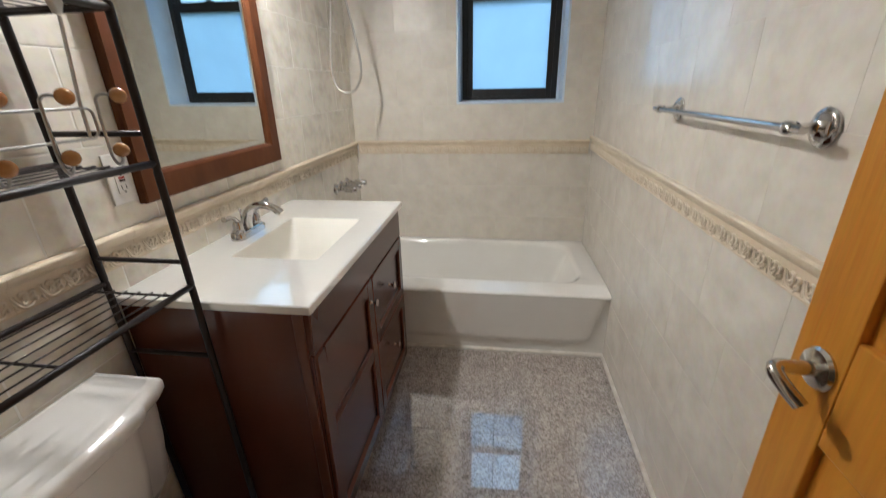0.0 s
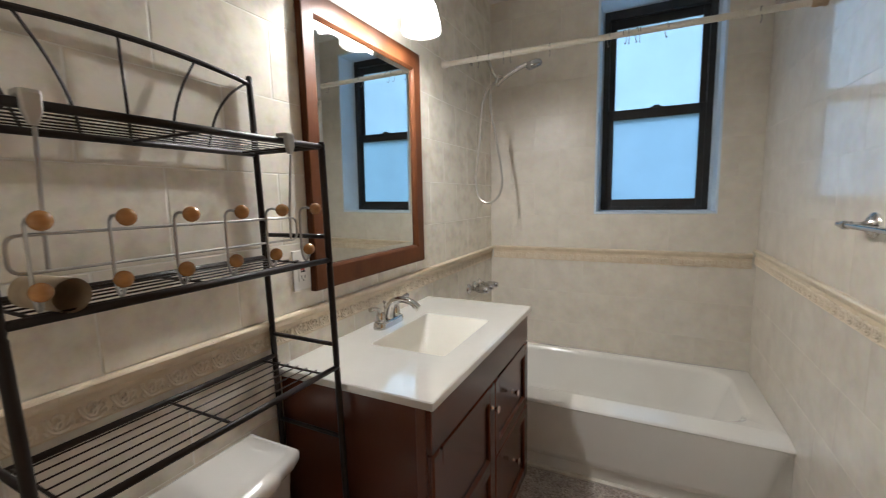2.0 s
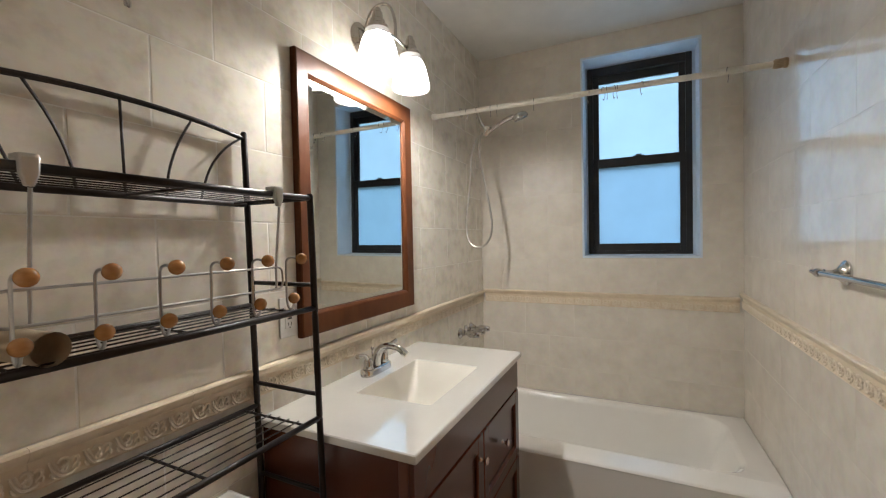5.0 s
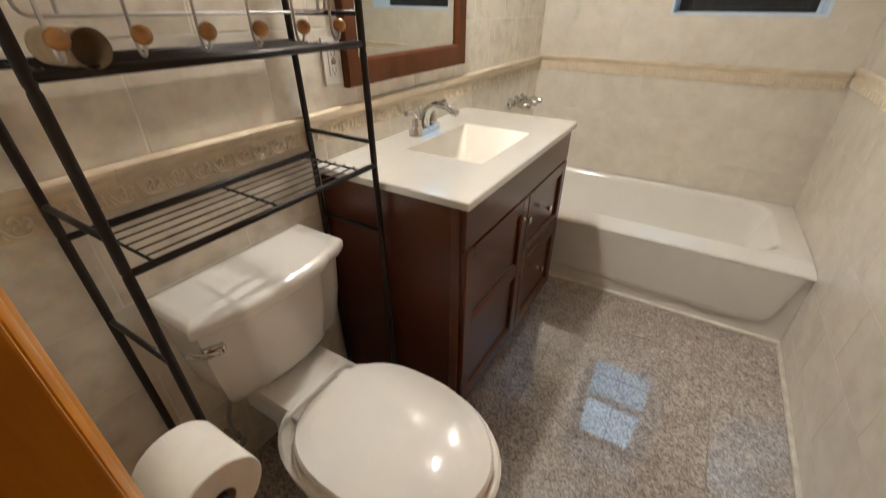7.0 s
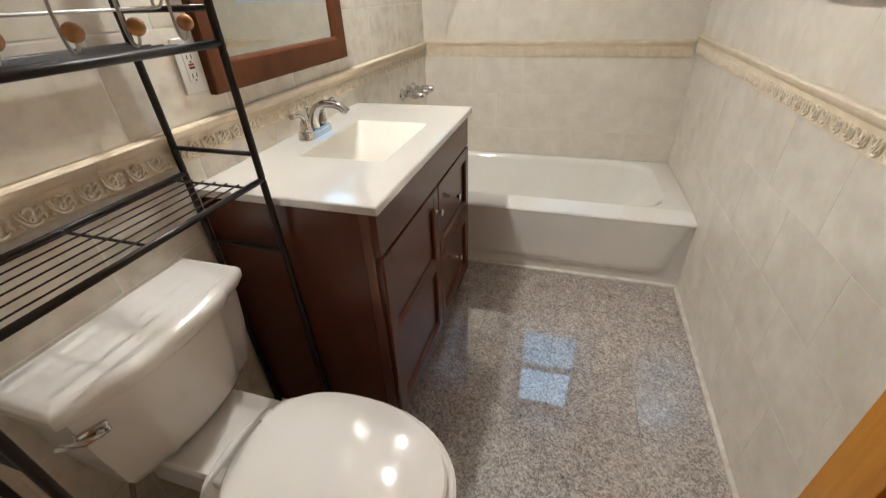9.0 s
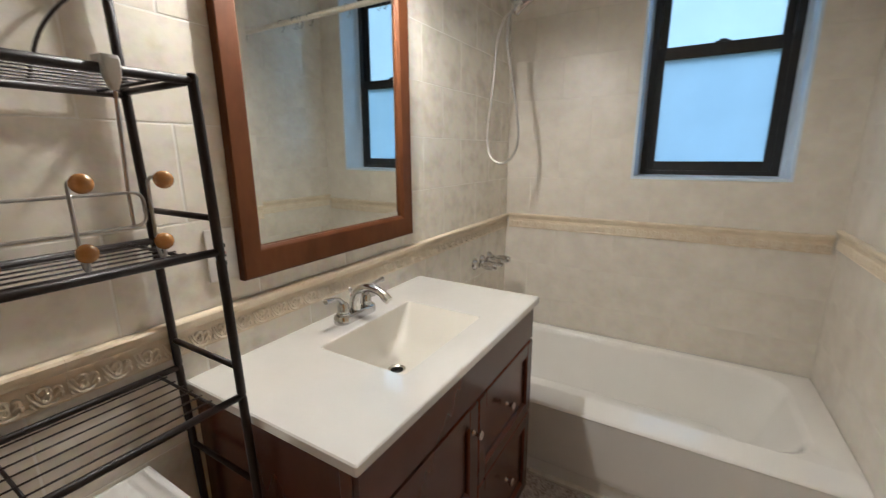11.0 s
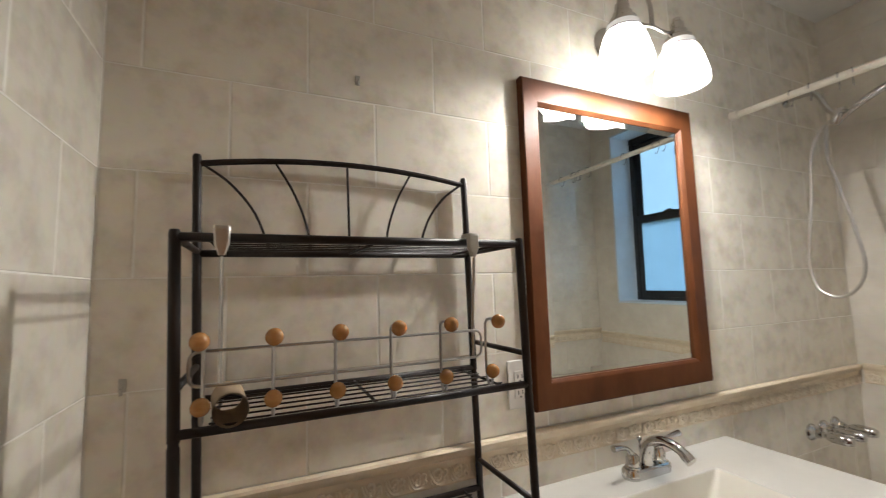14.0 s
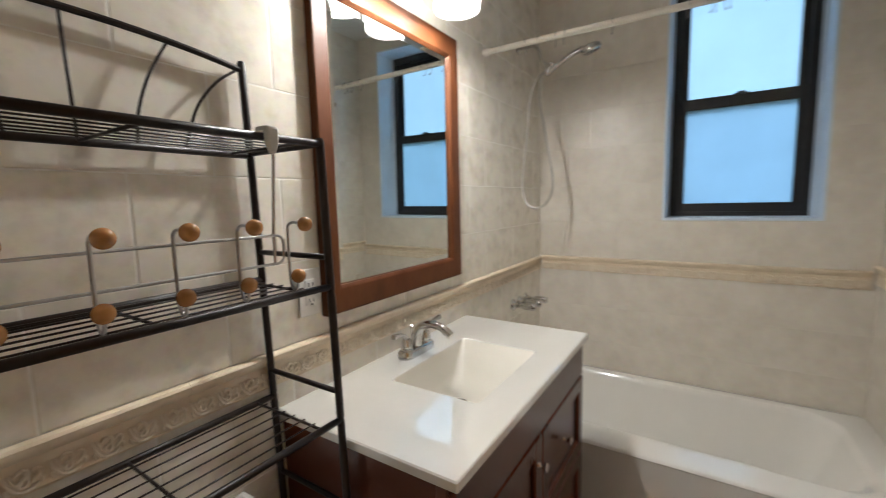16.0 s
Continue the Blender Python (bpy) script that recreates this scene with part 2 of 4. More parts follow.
def mirror_glass():
    m = bpy.data.materials.new("mirror_glass")
    m.use_nodes = True
    p = m.node_tree.nodes["Principled BSDF"]
    p.inputs["Base Color"].default_value = (0.80, 0.83, 0.80, 1)
    p.inputs["Metallic"].default_value, p.inputs["Roughness"].default_value = 1.0, 0.012
    return m


MIRROR = mirror_glass()


# ---- mesh helpers ----
def mesh_of(name, bm, material, smooth=True):
    bmesh.ops.recalc_face_normals(bm, faces=bm.faces)
    if smooth:
        for f in bm.faces:
            f.smooth = max(abs(c) for c in f.normal) < 0.9995
        for e in bm.edges:
            if len(e.link_faces) != 2 or e.calc_face_angle(0) > radians(38):
                e.smooth = False
    me = bpy.data.meshes.new(name)
    bm.to_mesh(me)
    bm.free()
    me.materials.append(material)
    return me


def thing(name, label, category, at=(0, 0, 0), group="", kind=""):
    ob = new(name)
    ob.location = at
    return tagged(ob, label, category, group, kind)


def part(name, bm, material, parent, label="", smooth=True):
    """Links a bmesh in world metres as one mesh object under parent."""
    ob = new(name, mesh_of(name, bm, material, smooth))
    ob.parent = parent
    o, p = Vector((0, 0, 0)), parent
    while p:
        o += p.location
        p = p.parent
    ob.data.transform(Matrix.Translation(-o))
    return tagged(ob, label) if label else ob


def solid(name, bm, material, label, category="", kind="", group="", smooth=True):
    return tagged(new(name, mesh_of(name, bm, material, smooth)), label, category, group, kind)


def box(bm, x0, x1, y0, y1, z0, z1, bevel=0.0, seg=2):
    g = bmesh.ops.create_cube(bm, size=1, matrix=Matrix.LocRotScale(
        ((x0 + x1) / 2, (y0 + y1) / 2, (z0 + z1) / 2), None, (x1 - x0, y1 - y0, z1 - z0)))
    if bevel:
        es = list({e for v in g["verts"] for e in v.link_edges})
        bmesh.ops.bevel(bm, geom=es, offset=bevel, segments=seg, affect="EDGES", profile=0.5)
    return bm


def B(*a, **k):
    return box(bmesh.new(), *a, **k)


def loft(bm, rings, cap0=True, cap1=True, closed=True):
    vs = [[bm.verts.new(p) for p in r] for r in rings]
    for a, b in zip(vs, vs[1:]):
        n = len(a)
        for i in range(n if closed else n - 1):
            bm.faces.new((a[i], a[(i + 1) % n], b[(i + 1) % n], b[i]))
    if cap0:
        bm.faces.new(vs[0][::-1])
    if cap1:
        bm.faces.new(vs[-1])
    return bm


def tube(bm, pts, r, seg=8, closed=False, radii=None):
    """A round bar along pts."""
    pts = [Vector(p) for p in pts]
    n = len(pts)
    rings, ref = [], None
    for i, p in enumerate(pts):
        a = pts[i - 1] if i or closed else p
        b = pts[(i + 1) % n] if i < n - 1 or closed else p
        d = (b - a).normalized()
        if ref is None:
            ref = d.orthogonal()
        ref = (ref - d * ref.dot(d)).normalized()
        side = d.cross(ref)
        rr = radii[i] if radii else r
        rings.append([p + rr * (math.cos(t) * ref + math.sin(t) * side) for t in (2 * math.pi * k / seg for k in range(seg))])
    if closed:
        rings.append(rings[0])
        vs = [[bm.verts.new(p) for p in q] for q in rings[:-1]]
        for i in range(n):
            a, b = vs[i], vs[(i + 1) % n]
            for k in range(seg):
                bm.faces.new((a[k], a[(k + 1) % seg], b[(k + 1) % seg], b[k]))
        return bm
    return loft(bm, rings)


def T(pts, r, **k):
    return tube(bmesh.new(), pts, r, **k)


def lathe(bm, profile, m, seg=24, cap0=True, cap1=True):
    """Turns (radius, height) pairs about the z axis of the pose m."""
    rings = [[m @ Vector((r * math.cos(t), r * math.sin(t), z)) for t in (2 * math.pi * k / seg for k in range(seg))] for r, z in profile]
    return loft(bm, rings, cap0, cap1)


def L(profile, m, **k):
    return lathe(bmesh.new(), profile, m, **k)


def rrect(x0, x1, y0, y1, r, z, n=6):
    """A ring of points round a rectangle with rounded corners; r: one radius, or four from (x1, y1) counter-clockwise."""
    r = r if isinstance(r, (tuple, list)) else (r,) * 4
    out = []
    for (cx, cy, a), q in zip(((x1, y1, 0), (x0, y1, 90), (x0, y0, 180), (x1, y0, 270)), r):
        sx, sy = (-1 if cx == x1 else 1), (-1 if cy == y1 else 1)
        for k in range(n + 1):
            t = radians(a + 90 * k / n)
            out.append(Vector((cx + sx * q + q * math.cos(t), cy + sy * q + q * math.sin(t), z)))
    return out


def spline(pts, n=8):
    """Catmull-Rom through pts."""
    p = [Vector(q) for q in pts]
    p = [2 * p[0] - p[1], *p, 2 * p[-1] - p[-2]]
    out = []
    for a, b, c, d in zip(p, p[1:], p[2:], p[3:]):
        for k in range(n):
            t = k / n
            out.append(0.5 * (2 * b + (c - a) * t + (2 * a - 5 * b + 4 * c - d) * t * t + (3 * b - a - 3 * c + d) * t ** 3))
    return out + [p[-2]]


FACE_X = Matrix.Rotation(radians(90), 4, "Y")
FACE_NX = Matrix.Rotation(radians(-90), 4, "Y")


def at(x, y, z, turn=None):
    m = Matrix.Translation((x, y, z))
    return m @ turn if turn else m


# ---- structure ----
WX0, WX1, WZ0, WZ1 = 0.690, 1.317, 1.234, 2.467
DX0, DX1, DZ = 0.704, 1.455, 2.03
floor = tagged(new("floor", mesh_of("floor", B(-0.12, W + 0.12, NEAR - 0.12, 0.2, -0.12, -0.004), DARKGROUT)),
               "brown speckled polished granite tile floor", "floor", "", "structure")
ceiling = solid("ceiling", B(-0.12, W + 0.12, NEAR - 0.12, 0.2, CEIL, CEIL + 0.1), PAINT, "plain off-white painted plaster ceiling", "ceiling", "structure")
wall_west = solid("wall_west", B(-0.12, -0.0007, NEAR - 0.12, 0.2, -0.004, CEIL), GROUT,
                  "beige-grey mottled glazed tile wall with cream relief border", "wall", "structure")
wall_east = solid("wall_east", B(W + 0.0007, W + 0.12, NEAR - 0.12, 0.2, -0.004, CEIL), TONEGROUT,
                  "beige-grey mottled glazed tile wall with cream relief border", "wall", "structure")
bm = bmesh.new()
box(bm, -0.004, WX0 - 0.012, 0.0016, 0.24, -0.004, CEIL)
box(bm, WX1 + 0.012, W + 0.004, 0.0016, 0.24, -0.004, CEIL)
box(bm, WX0 - 0.012, WX1 + 0.012, 0.0016, 0.24, -0.004, WZ0 - 0.012)
box(bm, WX0 - 0.012, WX1 + 0.012, 0.0016, 0.24, WZ1 + 0.012, CEIL)
wall_north = solid("wall_north", bm, TONEGROUT, "tiled wall above the tub with a window opening", "wall", "structure")
bm = bmesh.new()
box(bm, -0.004, DX0 - 0.02, NEAR - 0.12, NEAR - 0.0007, -0.004, CEIL)
box(bm, DX1 + 0.02, W + 0.004, NEAR - 0.12, NEAR - 0.0007, -0.004, CEIL)
box(bm, DX0 - 0.02, DX1 + 0.02, NEAR - 0.12, NEAR - 0.0007, DZ + 0.02, CEIL)
wall_south = solid("wall_south", bm, GROUT, "tiled wall with the doorway", "wall", "structure")

# hallway that closes the place behind the doorway
bm = bmesh.new()
H0, H1 = NEAR - 1.3, NEAR - 0.121
box(bm, -0.3, 2.0, H0 - 0.1, H0, 0, 2.5)
box(bm, -0.4, -0.3, H0 - 0.1, H1, 0, 2.5)
box(bm, 2.0, 2.1, H0 - 0.1, H1, 0, 2.5)
box(bm, -0.3, -0.13, H1 - 0.02, H1, 0, 2.5)
box(bm, W + 0.13, 2.0, H1 - 0.02, H1, 0, 2.5)
solid("wall_hall", bm, HALL, "plain painted hallway wall", "wall", "structure")
solid("ceiling_hall", B(-0.4, 2.1, H0 - 0.1, H1, 2.5, 2.6), PAINT, "plain painted hallway ceiling", "ceiling", "structure")
solid("floor_hall", B(-0.4, 2.1, H0 - 0.1, H1, -0.1, -0.002), OAK, "wooden hallway floor", "floor", "structure")

# door lining and casing
door_trim = thing("door_trim", "honey oak door casing with a moulded edge", "door frame", (0.7, NEAR, 0), "", "structure")


def casing(x_out, x_in, z0, z1):
    """Upright casing board with stepped, rounded outer edge."""
    s = 1 if x_in > x_out else -1
    prof = [(0, -0.003), (0, 0.012), (0.003, 0.0162), (0.010, 0.0150), (0.016, 0.0105), (0.022, 0.0115), (0.05, 0.009), (0.06, 0.007), (0.064, 0.004), (0.064, -0.003)]
    return loft(bmesh.new(), [[Vector((x_out + s * u, NEAR + v, z)) for u, v in prof] for z in (z0, z1)])


part("casing", casing(0.626, 0.690, 0, DZ + 0.06), OAK, door_trim)
part("lining", B(DX0 - 0.02, DX0, NEAR - 0.125, NEAR + 0.002, 0, DZ + 0.02, bevel=0.002), OAK, door_trim)
part("lining", B(DX1, DX1 + 0.02, NEAR - 0.125, NEAR + 0.002, 0, DZ + 0.02, bevel=0.002), OAK, door_trim)
part("lining", B(DX0, DX1, NEAR - 0.125, NEAR + 0.003, DZ, DZ + 0.02, bevel=0.002), OAK, door_trim)
part("casing", B(0.694, DX1 + 0.02, NEAR - 0.003, NEAR + 0.016, DZ + 0.021, DZ + 0.08, bevel=0.004), OAK, door_trim)
part("door_stop", B(DX0, DX0 + 0.012, NEAR - 0.075, NEAR - 0.04, 0, DZ, bevel=0.002), OAK, door_trim)

# door leaf, open against the east wall
DL0, DL1, DY0, DY1 = 1.452, 1.486, NEAR + 0.015, -2.055
door = thing("door_1", "open honey-stained oak panel door with lever handle", "door", (DL1, DY0, 0.01), "", "structure")
for y0, y1, z0, z1 in ((DY0, DY0 + 0.1, 0.012, 2.02), (DY1 - 0.1, DY1, 0.012, 2.02)):
    part("stile", B(DL0, DL1, y0, y1, z0, z1, bevel=0.003), OAK, door)
for z0, z1 in ((0.012, 0.22), (0.80, 0.985), (1.40, 1.50), (1.9, 2.02)):
    part("rail", B(DL0 + 0.0015, DL1 - 0.0015, DY0 + 0.1, DY1 - 0.1, z0, z1, bevel=0.003), OAK, door)
for z0, z1 in ((0.22, 0.80), (0.985, 1.40), (1.50, 1.9)):
    bm = bmesh.new()
    y0, y1 = DY0 + 0.1, DY1 - 0.1
    for x, s in ((DL0, 1), (DL1, -1)):
        rings = [[Vector((x + s * d, a, b)) for a, b in ((y0 + i, z0 + i), (y1 - i, z0 + i), (y1 - i, z1 - i), (y0 + i, z1 - i))]
                 for i, d in ((0.0, 0.014), (0.012, 0.014), (0.045, 0.005))]
        loft(bm, rings, cap0=False)
    part("panel", bm, OAK, door, "raised oak panel")
handle = part("door_handle", L([(0.0, 0), (0.033, 0), (0.034, 0.004), (0.03, 0.009), (0.016, 0.012), (0.012, 0.014), (0.011, 0.04), (0.0, 0.042)],
                               at(DL0, DY1 - 0.06, 0.912, FACE_NX)), NICKEL, door, "satin nickel lever handle with round rose")
lev = spline([(DL0 - 0.038, DY1 - 0.06, 0.912), (DL0 - 0.058, DY1 - 0.06, 0.914), (DL0 - 0.068, DY1 - 0.07, 0.910), (DL0 - 0.062, DY1 - 0.092, 0.897), (DL0 - 0.05, DY1 - 0.112, 0.882)], 5)
part("lever", T(lev, 0.011, seg=12), NICKEL, handle)
part("latch_plate", B(DL0 + 0.006, DL1 - 0.006, DY1 - 0.001, DY1 + 0.0015, 0.87, 0.95), NICKEL, door)

# ---- window ----
window = thing("window_1", "dark bronze double-hung window with frosted glass", "window", (1.0, 0.16, WZ0), "", "structure")
bm = bmesh.new()
box(bm, WX0 - 0.012, WX0, -0.001, 0.24, WZ0 - 0.012, WZ1 + 0.012)
box(bm, WX1, WX1 + 0.012, -0.001, 0.24, WZ0 - 0.012, WZ1 + 0.012)
box(bm, WX0, WX1, -0.001, 0.24, WZ1, WZ1 + 0.012)
part("reveal", bm, REVEAL, window, "pale painted window reveal", smooth=False)
part("window_sill", B(WX0, WX1, -0.002, 0.24, WZ0 - 0.012, WZ0, bevel=0.002), REVEAL, window, "white window sill")
FY0, FY1 = 0.165, 0.225
fx0, fx1, fz0, fz1 = 0.700, 1.299, 1.239, 2.463


def frame_ring(x0, x1, z0, z1, y0, y1, w, wb=None, wt=None):
    bm = bmesh.new()
    wb, wt = wb or w, wt or w
    box(bm, x0, x0 + w, y0, y1, z0, z1, bevel=0.003)
    box(bm, x1 - w, x1, y0, y1, z0, z1, bevel=0.003)
    box(bm, x0 + w - 0.001, x1 - w + 0.001, y0 + 0.002, y1 - 0.002, z0, z0 + wb, bevel=0.003)
    box(bm, x0 + w - 0.001, x1 - w + 0.001, y0 + 0.002, y1 - 0.002, z1 - wt, z1, bevel=0.003)
    return bm


bm = bmesh.new()
box(bm, WX0, fx0 + 0.001, 0.172, 0.24, WZ0, WZ1)
box(bm, fx1 - 0.001, WX1, 0.172, 0.24, WZ0, WZ1)
box(bm, fx0, fx1, 0.172, 0.24, fz1 - 0.001, WZ1)
box(bm, fx0, fx1, 0.172, 0.24, WZ0, fz0 + 0.001)
part("frame_margin", bm, REVEAL, window, "pale painted margin round the frame", smooth=False)
part("window_frame", frame_ring(fx0, fx1, fz0, fz1, FY0, FY1, 0.034, 0.022, 0.05), FRAME, window)
MZ = 1.829
low = part("sash", frame_ring(fx0 + 0.026, fx1 - 0.026, fz0 + 0.018, MZ + 0.036, 0.170, 0.192, 0.040, 0.050, 0.058), FRAME, window)
up = part("sash", frame_ring(fx0 + 0.026, fx1 - 0.026, MZ - 0.02, fz1 - 0.04, 0.198, 0.22, 0.042, 0.04, 0.06), FRAME, window)
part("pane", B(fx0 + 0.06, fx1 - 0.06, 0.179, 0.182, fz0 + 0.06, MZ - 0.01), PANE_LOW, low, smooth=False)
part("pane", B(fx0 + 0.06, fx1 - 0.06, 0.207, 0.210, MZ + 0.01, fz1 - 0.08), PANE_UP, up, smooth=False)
bm = bmesh.new()
box(bm, 0.972, 1.038, 0.168, 0.19, MZ + 0.034, MZ + 0.041, bevel=0.002)
box(bm, 0.988, 1.022, 0.166, 0.186, MZ + 0.039, MZ + 0.049, bevel=0.003)
part("sash_lock", bm, FRAME, low, "dark metal sash lock")

# ---- bathtub ----
tub = thing("bathtub", "white enamel alcove bathtub with a panelled apron", "bathtub", (0.76, -0.42, 0))
TF, TB, RZ, BZ = -0.836, -0.004, 0.372, 0.342
x0, x1 = 0.0, W


def tilt(ring):
    """The rim falls a little from the apron to the back wall."""
    return [Vector((p.x, p.y, p.z - (RZ - BZ) * max(0, min(1, (p.y - TF) / (TB - TF))))) for p in ring]


inner = [(0.07, 0.10, 0.10, 0.07, RZ, 0.14), (0.078, 0.11, 0.108, 0.078, RZ - 0.006, 0.15), (0.086, 0.125, 0.116, 0.086, RZ - 0.03, 0.155),
         (0.12, 0.2, 0.15, 0.12, 0.14, 0.16), (0.16, 0.25, 0.18, 0.15, 0.075, 0.15), (0.22, 0.32, 0.24, 0.21, 0.06, 0.12)]
rings = [rrect(x0, x1, TF + 0.016, TB, 0.003, 0.0, 8), rrect(x0, x1, TF + 0.016, TB, 0.003, RZ - 0.055, 8),
         tilt(rrect(x0, x1, TF + 0.003, TB, 0.003, RZ - 0.040, 8)), tilt(rrect(x0, x1, TF, TB, 0.003, RZ - 0.033, 8)),
         tilt(rrect(x0, x1, TF + 0.004, TB, 0.003, RZ - 0.0265, 8)), tilt(rrect(x0, x1, TF + 0.014, TB, 0.004, RZ - 0.022, 8)),
         tilt(rrect(x0 + 0.001, x1 - 0.001, TF + 0.046, TB - 0.002, 0.01, RZ - 0.0135, 8)), tilt(rrect(x0 + 0.004, x1 - 0.004, TF + 0.078, TB - 0.004, 0.02, RZ - 0.0048, 8)),
         tilt(rrect(x0 + 0.02, x1 - 0.03, TF + 0.094, TB - 0.02, 0.05, RZ - 0.0008, 8))]
for a, b, c, d, z, r in inner:
    rings.append(tilt(rrect(x0 + a, x1 - b, TF + c, TB - d, r, z, 8)))
part("basin", loft(bmesh.new(), rings, cap0=False), ENAMEL, tub, "white enamel basin and rim")
# raised apron panel with rounded lower corners
rings = []
for grow, y in ((0.0, TF + 0.018), (0.0, TF + 0.008), (0.008, TF + 0.003), (0.03, TF + 0.002)):
    ring = []
    for u, z in ((0.02, RZ - 0.036), (0.03, 0.13), (0.045, 0.095), (0.075, 0.075), (0.12, 0.07), (W - 0.17, 0.07), (W - 0.12, 0.075), (W - 0.085, 0.095), (W - 0.07, 0.13), (W - 0.02, RZ - 0.036)):
        cx = W / 2
        ring.append(Vector((u + (grow if u < cx else -grow), y, z + (grow if z < 0.2 else 0))))
    rings.append(ring)
part("apron_panel", loft(bmesh.new(), rings), ENAMEL, tub, "white raised apron panel")
part("drain", L([(0.0, 0), (0.03, 0), (0.031, 0.003), (0.022, 0.004), (0.0, 0.002)], at(0.3, -0.42, 0.05)), CHROME, tub)

# ---- trims along the floor ----
solid("trim_east", B(W - 0.016, W + 0.001, -2.6, TF - 0.012, -0.003, 0.012, bevel=0.005), CAULK, "uneven white caulk bead along the wall foot", "trim", "structure")
solid("trim_tub", B(0.48, W, TF - 0.008, TF + 0.02, -0.003, 0.01, bevel=0.004), CAULK, "white caulk bead along the tub foot", "trim", "structure")

# ---- vanity ----
VX, VY0, VY1, VZ = 0.498, -1.893, -0.968, 0.828
vanity = thing("vanity_cabinet", "dark cherry wood vanity cabinet with door and two drawers", "cabinet", (0.25, -1.43, 0))
for y0, y1 in ((VY0, VY0 + 0.018), (VY1 - 0.018, VY1)):
    part("side_panel", B(0.002, VX - 0.022, y0, y1, 0.0, VZ - 0.001, bevel=0.0015), CHERRY, vanity)
part("bottom_panel", B(0.002, VX - 0.022, VY0 + 0.018, VY1 - 0.018, 0.06, 0.08), CHERRY, vanity)
part("face_frame", B(VX - 0.022, VX - 0.004, VY0 + 0.001, VY1 - 0.001, 0.0, VZ - 0.001, bevel=0.0015), CHERRY, vanity)
part("post", B(VX - 0.03, VX - 0.002, VY0 - 0.003, VY0 + 0.012, 0.0, VZ - 0.002, bevel=0.003), POSTWOOD, vanity, "cherry corner edge coloured lighter as if lit")
part("fascia", B(VX - 0.004, VX + 0.014, VY0 + 0.002, VY1 - 0.002, 0.697, VZ - 0.006, bevel=0.002), CHERRY, vanity)


def shaker(name, y0, y1, z0, z1, splits=(), stile=0.055, label=""):
    """Framed front with recessed panels: a back panel with stiles and rails on it."""
    xa, xb, d = VX - 0.003, VX + 0.017, 0.012
    front = part(name, B(xa, xb - d, y0 + 0.002, y1 - 0.002, z0 + 0.002, z1 - 0.002), CHERRY, vanity, label)
    for a, b in ((y0, y0 + stile), (y1 - stile, y1)):
        part("stile", B(xb - d - 0.001, xb, a, b, z0, z1, bevel=0.0045, seg=1), CHERRY, front)
    edges = [z0, *splits, z1]
    for i, z in enumerate(edges):
        drop = 0.0055 if i < len(edges) - 1 else 0.0
        lo = z if i == 0 else z - (stile if i == len(edges) - 1 else stile / 2)
        hi = z if i == len(edges) - 1 else z + (stile if i == 0 else stile / 2)
        prof = [(xb - d - 0.001, lo), (xb - 0.003, lo), (xb - 0.0004, lo + 0.003), (xb - 0.0004, hi - drop - 0.0015), (xb - 0.0015, hi - drop), (xb - d - 0.001, hi)]
        part("rail", loft(bmesh.new(), [[Vector((x, y, zz)) for x, zz in prof] for y in (y0 + stile - 0.001, y1 - stile + 0.001)]), CHERRY, front)
    return front


def knob(y, z, parent):
    m = at(VX + 0.017, y, z, FACE_X)
    part("knob", L([(0.009, 0), (0.007, 0.003), (0.0055, 0.008), (0.0055, 0.014), (0.010, 0.018), (0.0135, 0.020), (0.0135, 0.024), (0.011, 0.0265), (0.0, 0.0275)], m, seg=16), NICKEL, parent, "satin nickel round knob")


SPLIT = -1.418
cab_door = shaker("door", VY0 + 0.004, SPLIT - 0.002, 0.055, 0.692, splits=(0.40,), label="cherry door with two recessed panels")
knob(SPLIT - 0.034, 0.61, cab_door)
dr1 = shaker("drawer_front", SPLIT + 0.002, VY1 - 0.004, 0.402, 0.692, stile=0.05)
dr2 = shaker("drawer_front", SPLIT + 0.002, VY1 - 0.004, 0.055, 0.398, stile=0.05)
knob(-1.214, 0.562, dr1)
knob(-1.2, 0.26, dr2)

# counter with an integral basin
counter = thing("stone_counter", "white polished stone counter with moulded rectangular basin", "countertop", (0.26, -1.43, VZ))
CX0, CX1, CY0, CY1, CZ = 0.001, 0.527, -1.91, -0.952, 0.85
SX0, SX1, SY0, SY1 = 0.140, 0.425, -1.637, -1.223
outer = [rrect(CX0, CX1, CY0, CY1, 0.004, z, 2) for z in (VZ, CZ - 0.003)] + [rrect(CX0 + 0.003, CX1 - 0.003, CY0 + 0.003, CY1 - 0.003, 0.004, CZ, 2)]
hole = [rrect(SX0, SX1, SY0, SY1, 0.012, CZ, 2), rrect(SX0 + 0.003, SX1 - 0.003, SY0 + 0.003, SY1 - 0.003, 0.012, CZ - 0.003, 2)]
part("slab", loft(bmesh.new(), outer + hole, cap0=False, cap1=False), STONE, counter)
